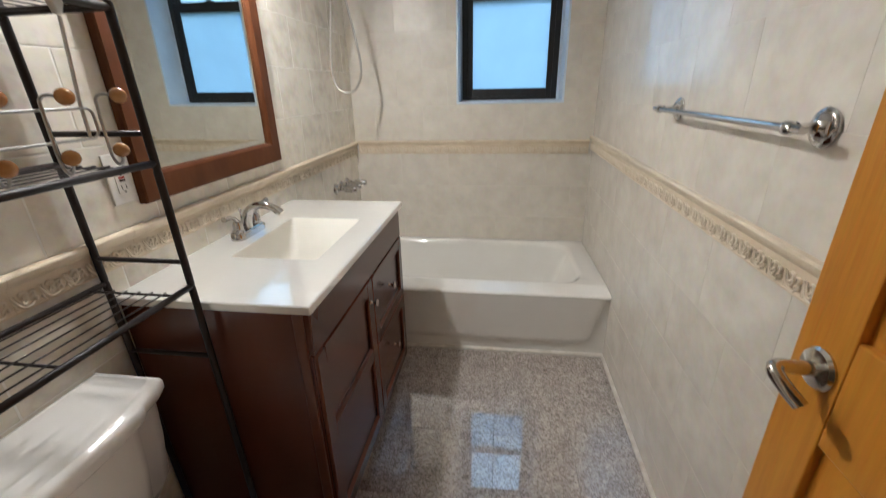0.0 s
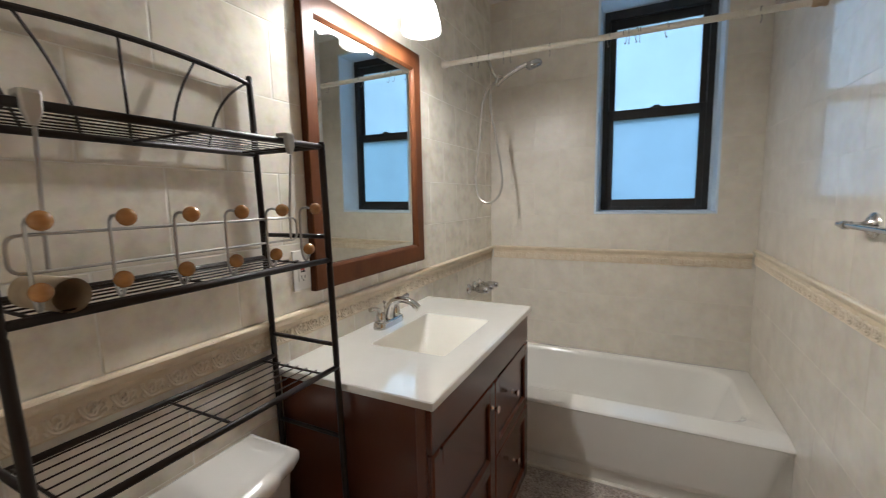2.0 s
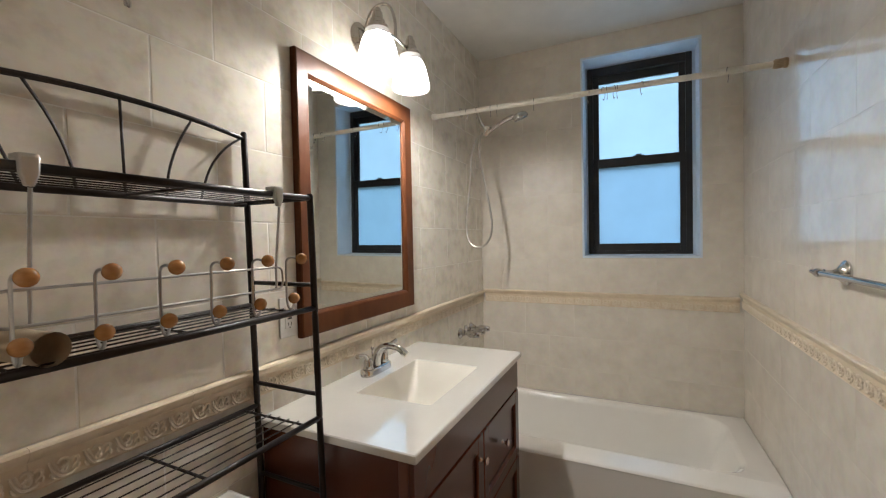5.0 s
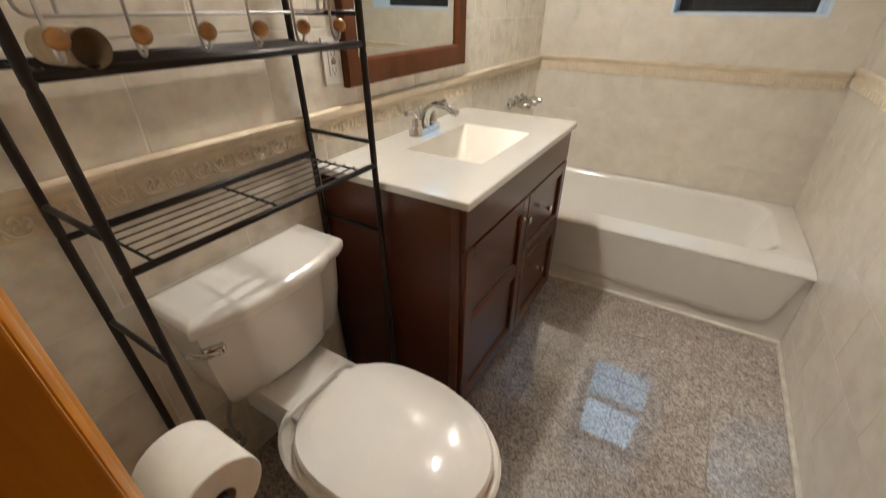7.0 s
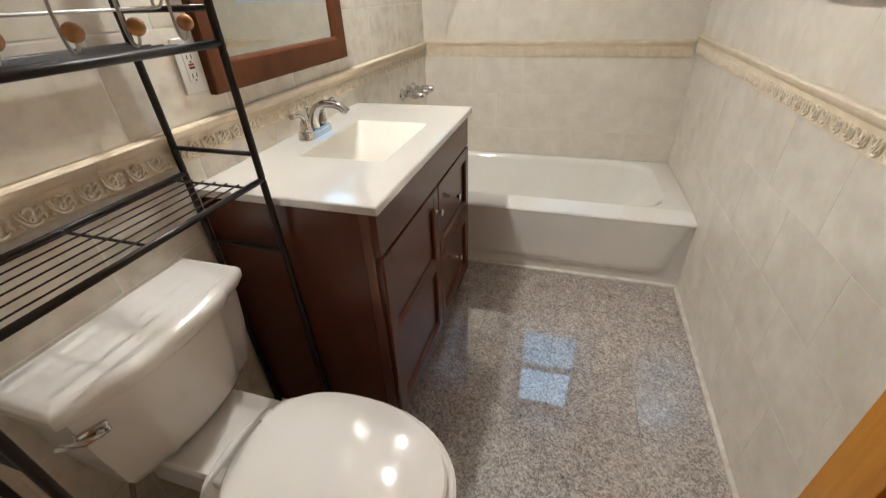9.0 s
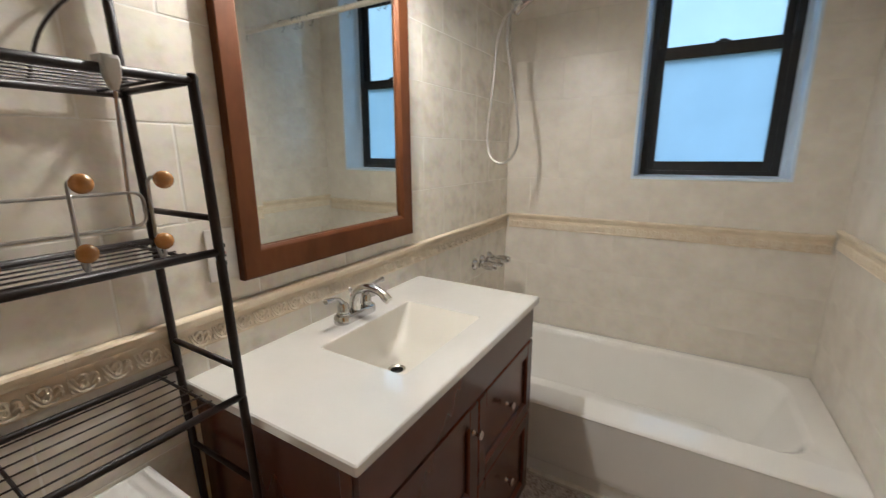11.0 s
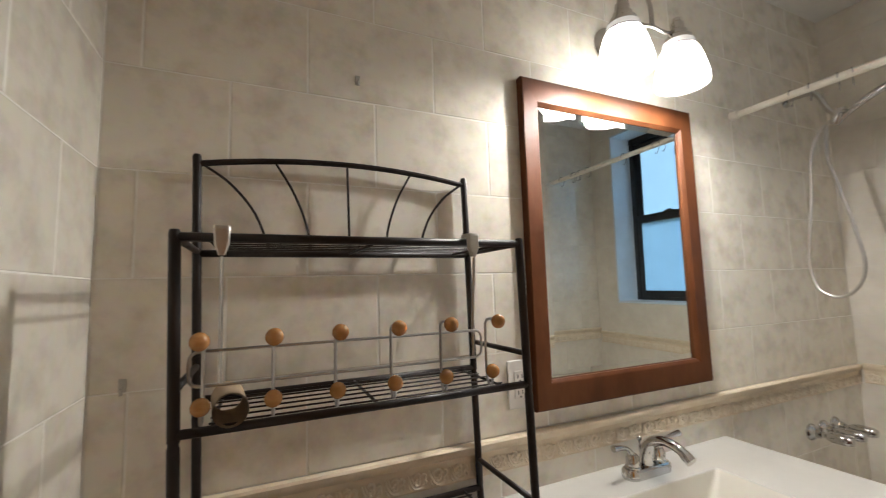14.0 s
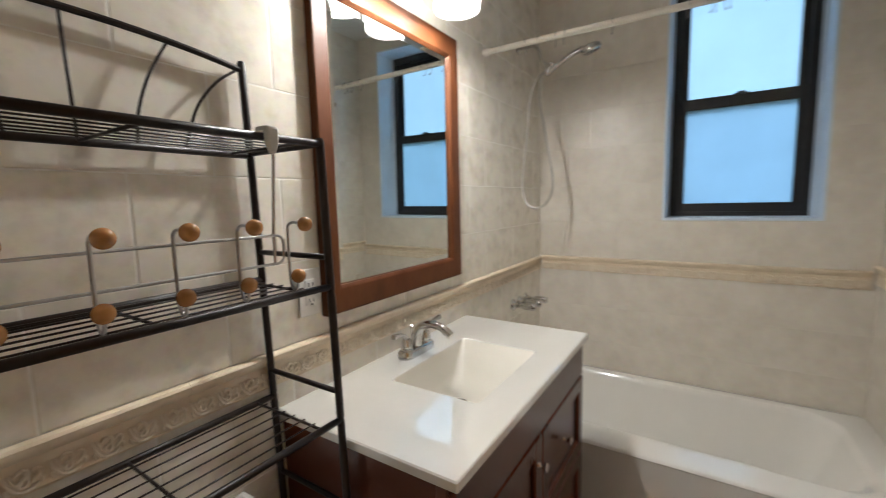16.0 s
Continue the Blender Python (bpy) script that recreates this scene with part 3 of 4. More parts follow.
bowl = [rrect(SX0 + 0.003, SX1 - 0.003, SY0 + 0.003, SY1 - 0.003, 0.012, CZ - 0.003, 6),
        rrect(SX0 + 0.010, SX1 - 0.018, SY0 + 0.018, SY1 - 0.03, 0.018, CZ - 0.03, 6),
        rrect(SX0 + 0.028, SX1 - 0.05, SY0 + 0.05, SY1 - 0.085, 0.03, CZ - 0.085, 6),
        rrect(SX0 + 0.045, SX1 - 0.085, SY0 + 0.09, SY1 - 0.125, 0.035, CZ - 0.112, 6),
        rrect(SX0 + 0.07, SX1 - 0.13, SY0 + 0.14, SY1 - 0.17, 0.03, CZ - 0.12, 6),
        rrect(SX0 + 0.098, SX1 - 0.147, SY0 + 0.165, SY1 - 0.209, 0.019, CZ - 0.122, 6)]
bm = loft(bmesh.new(), bowl, cap0=False, cap1=False)
part("basin", bm, BASIN, counter, "cream-white moulded basin")
dc = Vector(((bowl[-1][0].x + bowl[-1][14].x) / 2, (SY0 + 0.165 + SY1 - 0.209) / 2, CZ - 0.124))
part("drain", L([(0.026, 0.004), (0.023, 0.0035), (0.019, 0.001), (0.018, -0.02), (0.0, -0.022)], at(*dc), cap0=False), NICKEL, counter, "round metal drain")
part("stopper", L([(0.0, 0.0), (0.012, 0.0), (0.012, 0.003), (0.0, 0.005)], at(dc.x, dc.y, dc.z - 0.012), seg=16), SLOT, counter)

# faucet
FX, FY = 0.078, -1.425
faucet = thing("sink_faucet", "chrome centerset sink faucet with two lever handles", "faucet", (FX, FY, CZ))
rings = [rrect(FX - 0.026, FX + 0.026, FY - 0.082, FY + 0.082, 0.024, CZ, 6), rrect(FX - 0.026, FX + 0.026, FY - 0.082, FY + 0.082, 0.024, CZ + 0.02, 6),
         rrect(FX - 0.022, FX + 0.022, FY - 0.078, FY + 0.078, 0.021, CZ + 0.026, 6), rrect(FX - 0.012, FX + 0.012, FY - 0.068, FY + 0.068, 0.011, CZ + 0.0265, 6)]
part("base_plate", loft(bmesh.new(), rings), CHROME, faucet)
sp = spline([(FX, FY, CZ + 0.012), (FX + 0.002, FY, CZ + 0.05), (FX + 0.02, FY, CZ + 0.088), (FX + 0.06, FY, CZ + 0.106), (FX + 0.105, FY, CZ + 0.10), (FX + 0.138, FY, CZ + 0.078)], 6)
part("spout", T(sp, 0.012, seg=14, radii=[0.021 - 0.0085 * min(1, i / (len(sp) * 0.6)) + (0.002 if i > len(sp) - 5 else 0) for i in range(len(sp))]), CHROME, faucet)
for s in (-1, 1):
    y = FY + s * 0.051
    h = part("handle", L([(0.022, 0.012), (0.0215, 0.03), (0.0185, 0.033), (0.0175, 0.052), (0.013, 0.062), (0.0, 0.065)], at(FX, y, CZ), seg=20), CHROME, faucet)
    lv = spline([(FX, y, CZ + 0.058), (FX + 0.004, y + s * 0.018, CZ + 0.078), (FX + 0.008, y + s * 0.042, CZ + 0.088), (FX + 0.01, y + s * 0.078, CZ + 0.092)], 5)
    part("lever", T(lv, 0.006, seg=10, radii=[0.009 - 0.003 * math.sin(math.pi * i / (len(lv) - 1)) for i in range(len(lv))]), CHROME, h)
part("pull_rod", T([(FX - 0.018, FY, CZ + 0.015), (FX - 0.018, FY, CZ + 0.085)], 0.003), CHROME, faucet)
part("pull_knob", L([(0.0, 0), (0.006, 0.002), (0.007, 0.008), (0.0, 0.013)], at(FX - 0.018, FY, CZ + 0.083), seg=12), CHROME, faucet)

# ---- mirror ----
MY0, MY1, MZ0, MZ1, MD = -1.747, -1.023, 1.047, 1.985, 0.026
mirror = thing("wall_mirror", "rectangular wall mirror in a cherry wood frame", "mirror", (0.0, -1.385, 1.5))
IY0, IY1, IZ0, IZ1 = -1.686, -1.084, 1.124, 1.905
bm = bmesh.new()
for (ay, az), (by, bz), (cy, cz), (dy, dz) in (
        ((MY0, MZ0), (MY1, MZ0), (IY1, IZ0), (IY0, IZ0)), ((MY1, MZ0), (MY1, MZ1), (IY1, IZ1), (IY1, IZ0)),
        ((MY1, MZ1), (MY0, MZ1), (IY0, IZ1), (IY1, IZ1)), ((MY0, MZ1), (MY0, MZ0), (IY0, IZ0), (IY0, IZ1))):
    mixp = lambda f: [(ay + (dy - ay) * f, az + (dz - az) * f), (by + (cy - by) * f, bz + (cz - bz) * f)]
    prof = [(0.0, 0.001), (0.0, MD - 0.004), (0.06, MD), (0.86, MD - 0.002), (0.93, MD - 0.006), (1.0, MD - 0.012), (1.0, 0.002)]
    rows_ = [[Vector((d, *q)) for q in mixp(f)] for f, d in prof]
    loft(bm, rows_, cap0=False, cap1=False, closed=False)
bmesh.ops.remove_doubles(bm, verts=bm.verts, dist=0.0005)
part("frame", bm, MIRRORWOOD, mirror, "reddish cherry wood frame")
g = 0.02
bm = bmesh.new()
lean_out = lambda z: 0.0055 * (z - IZ0) / (IZ1 - IZ0) - 0.0028  # the glass leans out a little at its top
loft(bm, [[Vector((d + lean_out(b), a, b)) for a, b in ((IY0 + i, IZ0 + i), (IY1 - i, IZ0 + i), (IY1 - i, IZ1 - i), (IY0 + i, IZ1 - i))]
          for i, d in ((-0.004, 0.009), (g, 0.0115))], cap0=False, cap1=True)
part("mirror_glass", bm, MIRROR, mirror, "bevelled mirror glass", smooth=False)

# ---- wall lamp ----
LX, LZ = 0.166, 2.04
lamp = thing("vanity_light", "nickel two-light wall lamp with lit opal glass shades", "wall lamp", (0.0, -1.368, 2.15))
part("wall_plate", L([(0.0, 0), (0.066, 0.001), (0.067, 0.006), (0.06, 0.011), (0.05, 0.013), (0.045, 0.018), (0.022, 0.022), (0.016, 0.03), (0.0, 0.032)], at(0.0, -1.368, 2.165, FACE_X), seg=32), NICKEL, lamp)
part("arch_arm", T(spline([(0.02, -1.368, 2.15), (0.028, -1.368, 2.21), (0.055, -1.368, 2.265), (0.098, -1.368, 2.283), (0.14, -1.368, 2.265), (0.163, -1.368, 2.21), (LX, -1.368, 2.138)], 6), 0.0065, seg=8), NICKEL, lamp)
part("cross_bar", T(spline([(LX, -1.485, 2.15), (LX, -1.43, 2.132), (LX, -1.368, 2.138), (LX, -1.31, 2.132), (LX, -1.262, 2.15)], 5), 0.006), NICKEL, lamp)
for y, bulb_mat in zip((-1.49, -1.258), BULBS):
    s = part("socket", L([(0.0, 0.152), (0.012, 0.15), (0.014, 0.138), (0.019, 0.134), (0.02, 0.112), (0.026, 0.108), (0.027, 0.094), (0.036, 0.088), (0.041, 0.077), (0.041, 0.072)], at(LX, y, LZ), cap1=False), NICKEL, lamp, "stepped nickel lamp socket")
    part("collar", L([(0.040, 0.074), (0.045, 0.070), (0.047, 0.058), (0.048, 0.053)], at(LX, y, LZ), seg=32, cap0=False, cap1=False), SHADELIP, s, "opal glass collar")
    part("line", L([(0.0484, 0.0535), (0.0488, 0.0505)], at(LX, y, LZ), seg=32, cap0=False, cap1=False), SHADELINE, s)
    part("shade", L([(0.049, 0.05), (0.056, 0.037), (0.064, 0.012), (0.071, -0.018), (0.0755, -0.043), (0.076, -0.06), (0.0745, -0.066)], at(LX, y, LZ), seg=32, cap0=False, cap1=False), SHADE, s, "glowing white opal glass bell shade")
    part("shade_inside", L([(0.0745, -0.066), (0.0715, -0.063), (0.056, 0.025), (0.045, 0.049)], at(LX, y, LZ), seg=32, cap0=False, cap1=False), SHADEIN, s)
    part("bulb", L([(0.0, -0.070), (0.009, -0.068), (0.016, -0.061), (0.019, -0.052), (0.0175, -0.041), (0.0115, -0.027), (0.008, 0.02), (0.008, 0.06)], at(LX, y, LZ), seg=20, cap1=False), bulb_mat, s, "lit lamp bulb")

# ---- outlet ----
outlet = thing("wall_outlet", "white double wall outlet with a reset button", "outlet", (0, -1.788, 1.122))
part("cover_plate", B(0.0005, 0.007, -1.823, -1.751, 1.06, 1.186, bevel=0.003), WHITEPLASTIC, outlet)
part("face", B(0.006, 0.009, -1.804, -1.770, 1.088, 1.158, bevel=0.001), WHITEPLASTIC, outlet)
for z in (1.102, 1.144):
    for y in (-1.793, -1.780):
        part("slot", B(0.0085, 0.0094, y - 0.0012, y + 0.0012, z - 0.005, z + 0.005), SLOT, outlet)
    part("ground_slot", B(0.0085, 0.0094, -1.789, -1.784, z - 0.013, z - 0.009), SLOT, outlet)
part("reset_button", B(0.0085, 0.0102, -1.795, -1.779, 1.124, 1.129), REDBUTTON, outlet)
part("test_button", B(0.0085, 0.0102, -1.795, -1.779, 1.117, 1.122), SLOT, outlet)

# ---- over-toilet rack ----
RF, RB, RY0, RY1 = 0.249, 0.018, -2.537, -1.936
rack = thing("over_toilet_rack", "dark brown metal three-shelf rack standing over the toilet", "shelf rack", (0.13, -2.236, 0))
PR = 0.0084
for x, zt in ((RF, 1.482), (RB, 1.668)):
    for y in (RY0, RY1):
        p = part("post", L([(0.0, 0.0), (PR + 0.002, 0.0), (PR + 0.002, 0.012), (PR, 0.014), (PR, 0.896), (PR - 0.0012, 0.899), (PR - 0.0012, 0.903), (PR, 0.906), (PR, 1.17), (PR - 0.0012, 1.173), (PR - 0.0012, 1.177), (PR, 1.18), (PR, zt - 0.006), (PR - 0.002, zt - 0.001), (0.0, zt)], at(x, y, 0), seg=12), BLACKWIRE, rack)
        part("rubber_foot", L([(0.013, -0.0), (0.013, 0.016), (0.0105, 0.018)], at(x, y, 0.0005), seg=12), CAP, p)
for z in (1.470, 1.188, 0.900):
    for x in (RF, RB):
        zz = z if x == RF else z - 0.004
        part("shelf_rail", T([(x, RY0, zz), (x, RY1, zz)], 0.0072, seg=8), BLACKWIRE, rack)
    for y in (RY0 + 0.045, (RY0 + RY1) / 2, RY1 - 0.045):
        part("cross_wire", T([(RF, y, z - 0.003), (RB, y, z - 0.003)], 0.003, seg=6), BLACKWIRE, rack)
    for k in range(6):
        x = RB + (RF - RB) * (k + 1) / 7
        part("shelf_wire", T([(x, RY0 + 0.04, z + 0.001), (x, RY1 - 0.04, z + 0.001)], 0.0017, seg=6), BLACKWIRE, rack)
for z in (1.470, 1.248, 0.962, 0.70):
    for y in (RY0, RY1):
        part("side_bar", T([(RB, y, z), (RF, y, z)], 0.006, seg=8), BLACKWIRE, rack)
arch = [(RB, RY0 + (RY1 - RY0) * u, 1.648 + 0.026 * (1 - (2 * u - 1) ** 2)) for u in [i / 16 for i in range(17)]]
part("arched_top_rail", T(arch, 0.0065, seg=8), BLACKWIRE, rack)
YC = (RY0 + RY1) / 2
part("back_spoke", T([(RB, YC, 1.673), (RB, YC, 1.466)], 0.003, seg=6), BLACKWIRE, rack)
for s in (-1, 1):
    part("back_spoke", T(spline([(RB, YC + s * 0.155, 1.666), (RB, YC + s * 0.118, 1.60), (RB, YC + s * 0.093, 1.53), (RB, YC + s * 0.084, 1.466)], 5), 0.003, seg=6), BLACKWIRE, rack)
    part("back_spoke", T(spline([(RB, YC + s * 0.293, 1.65), (RB, YC + s * 0.24, 1.61), (RB, YC + s * 0.195, 1.55), (RB, YC + s * 0.165, 1.466)], 5), 0.003, seg=6), BLACKWIRE, rack)

# the whole rack stands a little out of plumb, towards the door at the top
for piece in rack.children_recursive:
    piece.data.transform(Matrix(((1, 0, 0, 0), (0, 1, -0.022, 0.022 * 1.45), (0, 0, 1, 0), (0, 0, 0, 1))))

# ---- hook rack hung on the shelf ----
hooks = thing("hook_rail", "grey wire hook rail with wooden balls hung on the shelf", "hook rail", (0.28, -2.26, 1.28))
HX = 0.252
HY0, HY1 = -2.515, -2.035
loop = [(HX, HY0 + 0.016, 1.302), (HX, HY1 - 0.016, 1.302), (HX, HY1, 1.286), (HX, HY1, 1.268), (HX, HY1 - 0.016, 1.252), (HX, HY0 + 0.016, 1.252), (HX, HY0, 1.268), (HX, HY0, 1.286)]
round_loop = []
for i, p in enumerate(loop):
    a, b = Vector(p), Vector(loop[(i + 1) % len(loop)])
    if i % 2:
        corner = Vector((HX, max(a.y, b.y) if a.y > -2.2 else min(a.y, b.y), max(a.z, b.z) if a.z > 1.277 or b.z > 1.295 else min(a.z, b.z)))
        round_loop += [a * (1 - u) ** 2 + corner * 2 * u * (1 - u) + b * u * u for u in (0, 0.25, 0.5, 0.75, 1)]
part("wire_frame", T(round_loop, 0.0024, seg=8, closed=True), STEELWIRE, hooks)
for y in (-2.475, -2.052):
    c = part("hanger_wire", T([(HX - 0.002, y, 1.25), (HX - 0.001, y, 1.31), (HX + 0.014, y, 1.44)], 0.0028, seg=8), STEELWIRE, hooks)
    bm = bmesh.new()
    loft(bm, [rrect(RF + 0.009, RF + 0.009 + d, y - w, y + w, 0.003, z, 3) for w, d, z in ((0.005, 0.010, 1.442), (0.007, 0.012, 1.449), (0.0105, 0.012, 1.458), (0.0115, 0.012, 1.481), (0.0105, 0.010, 1.486))])
    loft(bm, [rrect(RF - 0.014, RF + 0.012, y - 0.011, y + 0.011, 0.003, z, 3) for z in (1.4795, 1.4865)])
    part("clip", bm, CLIP, c, "grey metal hanging clip")
for k in range(6):
    y = -2.496 + k * 0.0936
    h = part("hook", T(spline([(HX + 0.046, y, 1.320), (HX + 0.022, y, 1.324), (HX + 0.008, y, 1.318), (HX + 0.005, y, 1.304), (HX + 0.004, y, 1.25), (HX + 0.005, y, 1.218), (HX + 0.012, y, 1.204), (HX + 0.022, y, 1.206), (HX + 0.027, y, 1.22)], 4), 0.0026, seg=8), STEELWIRE, hooks)
    for bx, bz in ((HX + 0.053, 1.321), (HX + 0.027, 1.229)):
        bm = bmesh.new()
        bmesh.ops.create_uvsphere(bm, u_segments=18, v_segments=12, radius=0.0128, matrix=at(bx, y, bz))
        part("ball", bm, BEECH, h, "varnished wooden ball")

cardboard = thing("cardboard_tube", "empty brown cardboard toilet roll tube on the rack shelf", "cardboard tube", (0.2, -2.46, 1.19))
bm = L([(0.0245, 0), (0.0245, 0.1), (0.023, 0.1), (0.023, 0.0)], at(0.262, -2.459, 1.2155, Matrix.Rotation(radians(6), 4, "Z") @ FACE_NX), seg=24, cap0=False, cap1=False)
part("tube", bm, CARD, cardboard)

# ---- toilet ----
TY = -2.230
toilet = thing("toilet", "white porcelain two-piece toilet with closed lid", "toilet", (0.3, TY, 0))


def tank_ring(x0, x1, hw, cx, cy, z, bow=0.026):
    """Tank plan: flat back, wide shallow chamfers at the front corners, slightly bowed front."""
    cx, cy, hw, x1, bow = cx * 0.5, cy * 1.3, hw + 0.005, x1 + 0.004, bow * 0.55
    half = [(x1 - cx, hw), (x1 - cx * 0.93, hw - 0.004), (x1 - cx * 0.5, hw - cy * 0.42), (x1 - 0.010, hw - cy + 0.006), (x1, hw - cy - 0.004)]
    for k in (0.8, 0.6, 0.4, 0.2):
        half.append((x1 + bow * (1 - k * k), (hw - cy) * k))
    pts = [(x0, hw), (x0, -hw)] + [(x, -y) for x, y in half] + [(x1 + bow, 0.0)] + half[::-1]
    return [Vector((x, TY + y, z)) for x, y in pts]


rings = [tank_ring(0.05, 0.115, 0.115, 0.04, 0.05, 0.386, 0.012), tank_ring(0.035, 0.140, 0.150, 0.05, 0.055, 0.389, 0.018), tank_ring(0.025, 0.162, 0.170, 0.055, 0.058, 0.40, 0.022),
         tank_ring(0.018, 0.176, 0.182, 0.06, 0.06, 0.43), tank_ring(0.014, 0.186, 0.195, 0.065, 0.062, 0.54), tank_ring(0.012, 0.192, 0.203, 0.068, 0.064, 0.664)]
part("tank", loft(bmesh.new(), rings), PORCELAIN, toilet)
rings = [tank_ring(0.008, 0.196, 0.206, 0.07, 0.066, 0.660), tank_ring(0.004, 0.206, 0.218, 0.072, 0.068, 0.663), tank_ring(0.003, 0.209, 0.221, 0.073, 0.069, 0.668), tank_ring(0.003, 0.209, 0.221, 0.073, 0.069, 0.686),
         tank_ring(0.005, 0.206, 0.218, 0.072, 0.068, 0.694), tank_ring(0.010, 0.199, 0.211, 0.07, 0.066, 0.700), tank_ring(0.020, 0.188, 0.200, 0.066, 0.062, 0.7035), tank_ring(0.023, 0.184, 0.196, 0.065, 0.061, 0.7036, 0.025), tank_ring(0.06, 0.12, 0.12, 0.03, 0.03, 0.7037, 0.01)]
part("tank_lid", loft(bmesh.new(), rings), PORCELAIN, toilet)
FLM = at(0.171, TY - 0.188, 0.608, Matrix.Rotation(radians(-20), 4, "Z"))
fl = part("flush_lever", loft(bmesh.new(), [[FLM @ Vector((x, p.x, p.y)) for p in rrect(-0.025 + i, 0.025 - i, -0.0135 + i, 0.0135 - i, 0.007, 0, 4)]
                                            for x, i in ((-0.012, 0.0), (0.006, 0.0), (0.010, 0.003), (0.0105, 0.006), (0.008, 0.0065))]), CHROME, toilet, "chrome flush lever plate")
part("pivot_cap", L([(0.0085, 0.0), (0.0085, 0.007), (0.006, 0.010), (0.0, 0.011)], FLM @ at(0.007, 0.008, 0.0, FACE_X), seg=16), CHROME, fl)
arm_mesh = T(spline([(0.014, 0.008, 0.0), (0.017, -0.012, 0.004), (0.012, -0.032, 0.011), (0.004, -0.050, 0.017)], 4), 0.006, seg=10,
             radii=[0.0045, 0.005, 0.0055, 0.006, 0.006, 0.0062, 0.0064, 0.0066, 0.0068, 0.007, 0.0072, 0.0068, 0.005])
bmesh.ops.transform(arm_mesh, matrix=FLM, verts=arm_mesh.verts)
part("lever_arm", arm_mesh, CHROME, fl)


def oval(x0, x1, hw, z, cy=TY, flat=0.72, n=44, back=None):
    """Seat plan: blunt at the hinge, round at the front."""
    out = []
    cx = x0 + (x1 - x0) * 0.48
    for k in range(n):
        t = 2 * math.pi * k / n
        c, s = math.cos(t), math.sin(t)
        if c >= 0:
            x, y = cx + (x1 - cx) * c, hw * s
        else:
            x, y = cx + (cx - x0) * -(abs(c) ** flat), hw * (abs(s) ** 0.8) * (1 if s > 0 else -1)
        out.append(Vector((x, cy + y, z)))
    return out


SYC = -2.272
rings = [oval(0.318, 0.776, 0.175, 0.405, SYC), oval(0.314, 0.782, 0.180, 0.409, SYC), oval(0.314, 0.782, 0.180, 0.420, SYC), oval(0.319, 0.776, 0.175, 0.4265, SYC), oval(0.35, 0.743, 0.145, 0.4285, SYC), oval(0.45, 0.64, 0.05, 0.429, SYC)]
part("seat_lid", loft(bmesh.new(), rings), SEAT, toilet, "closed glossy white seat lid")
rings = [oval(0.316, 0.793, 0.187, 0.384, SYC), oval(0.312, 0.800, 0.192, 0.388, SYC), oval(0.312, 0.800, 0.192, 0.398, SYC), oval(0.316, 0.793, 0.186, 0.4035, SYC)]
part("seat", loft(bmesh.new(), rings), SEAT, toilet)
rings = [oval(0.26, 0.648, 0.122, 0.0, SYC), oval(0.26, 0.648, 0.122, 0.03, SYC), oval(0.27, 0.638, 0.117, 0.06, SYC), oval(0.27, 0.648, 0.122, 0.16, SYC), oval(0.26, 0.708, 0.152, 0.26, SYC),
         oval(0.25, 0.773, 0.182, 0.34, SYC), oval(0.25, 0.791, 0.189, 0.365, SYC), oval(0.25, 0.793, 0.189, 0.381, SYC), oval(0.26, 0.783, 0.182, 0.386, SYC)]
part("bowl", loft(bmesh.new(), rings), PORCELAIN, toilet)
rings = [rrect(0.05, 0.36, TY - 0.12, TY + 0.10, 0.04, z, 5) for z in (0.30, 0.372)] + [rrect(0.056, 0.354, TY - 0.114, TY + 0.094, 0.04, 0.384, 5)]
part("tank_deck", loft(bmesh.new(), rings), PORCELAIN, toilet)
rings = [rrect(0.10, 0.34, TY - 0.09, TY + 0.05, 0.04, z, 5) for z in (0.0, 0.31)]
part("trapway", loft(bmesh.new(), rings), PORCELAIN, toilet)
for y in (SYC - 0.075, SYC + 0.075):
    part("hinge", B(0.30, 0.335, y - 0.018, y + 0.018, 0.385, 0.415, bevel=0.006), SEAT, toilet)
part("floor_bolt_cap", L([(0.0, 0.05), (0.010, 0.046), (0.014, 0.036), (0.014, 0.03)], at(0.44, SYC - 0.113, 0.0), seg=12, cap1=False), WHITEPLASTIC, toilet)

valve = thing("water_supply_valve", "chrome shut-off valve with a grey supply hose under the tank", "valve", (0.02, -2.4, 0.18))
part("pipe", T([(0.0, -2.40, 0.18), (0.06, -2.40, 0.18)], 0.008), CHROME, valve)
part("valve_body", L([(0.012, -0.02), (0.014, 0.0), (0.012, 0.025), (0.0, 0.026)], at(0.06, -2.40, 0.18), seg=12), CHROME, valve)
part("oval_handle", L([(0.0, 0), (0.016, 0.002), (0.016, 0.01), (0.0, 0.012)], at(0.07, -2.40, 0.18, FACE_X), seg=14), CHROME, valve)
part("hose", T(spline([(0.06, -2.40, 0.2), (0.065, -2.405, 0.27), (0.075, -2.39, 0.34), (0.085, -2.37, 0.39)], 5), 0.006), STEELWIRE, valve)

# ---- toilet paper ----
holder = thing("paper_holder", "black metal toilet paper holder fixed to the tiled wall", "paper holder", (0.6, NEAR, 0.67))
PY, PZ = -2.612, 0.663
part("wall_flange", L([(0.0, 0), (0.022, 0.0), (0.022, 0.006), (0.012, 0.01), (0.0, 0.011)], at(0.533, NEAR + 0.001, PZ, Matrix.Rotation(radians(-90), 4, "X")), seg=20), BLACKPLASTIC, holder)
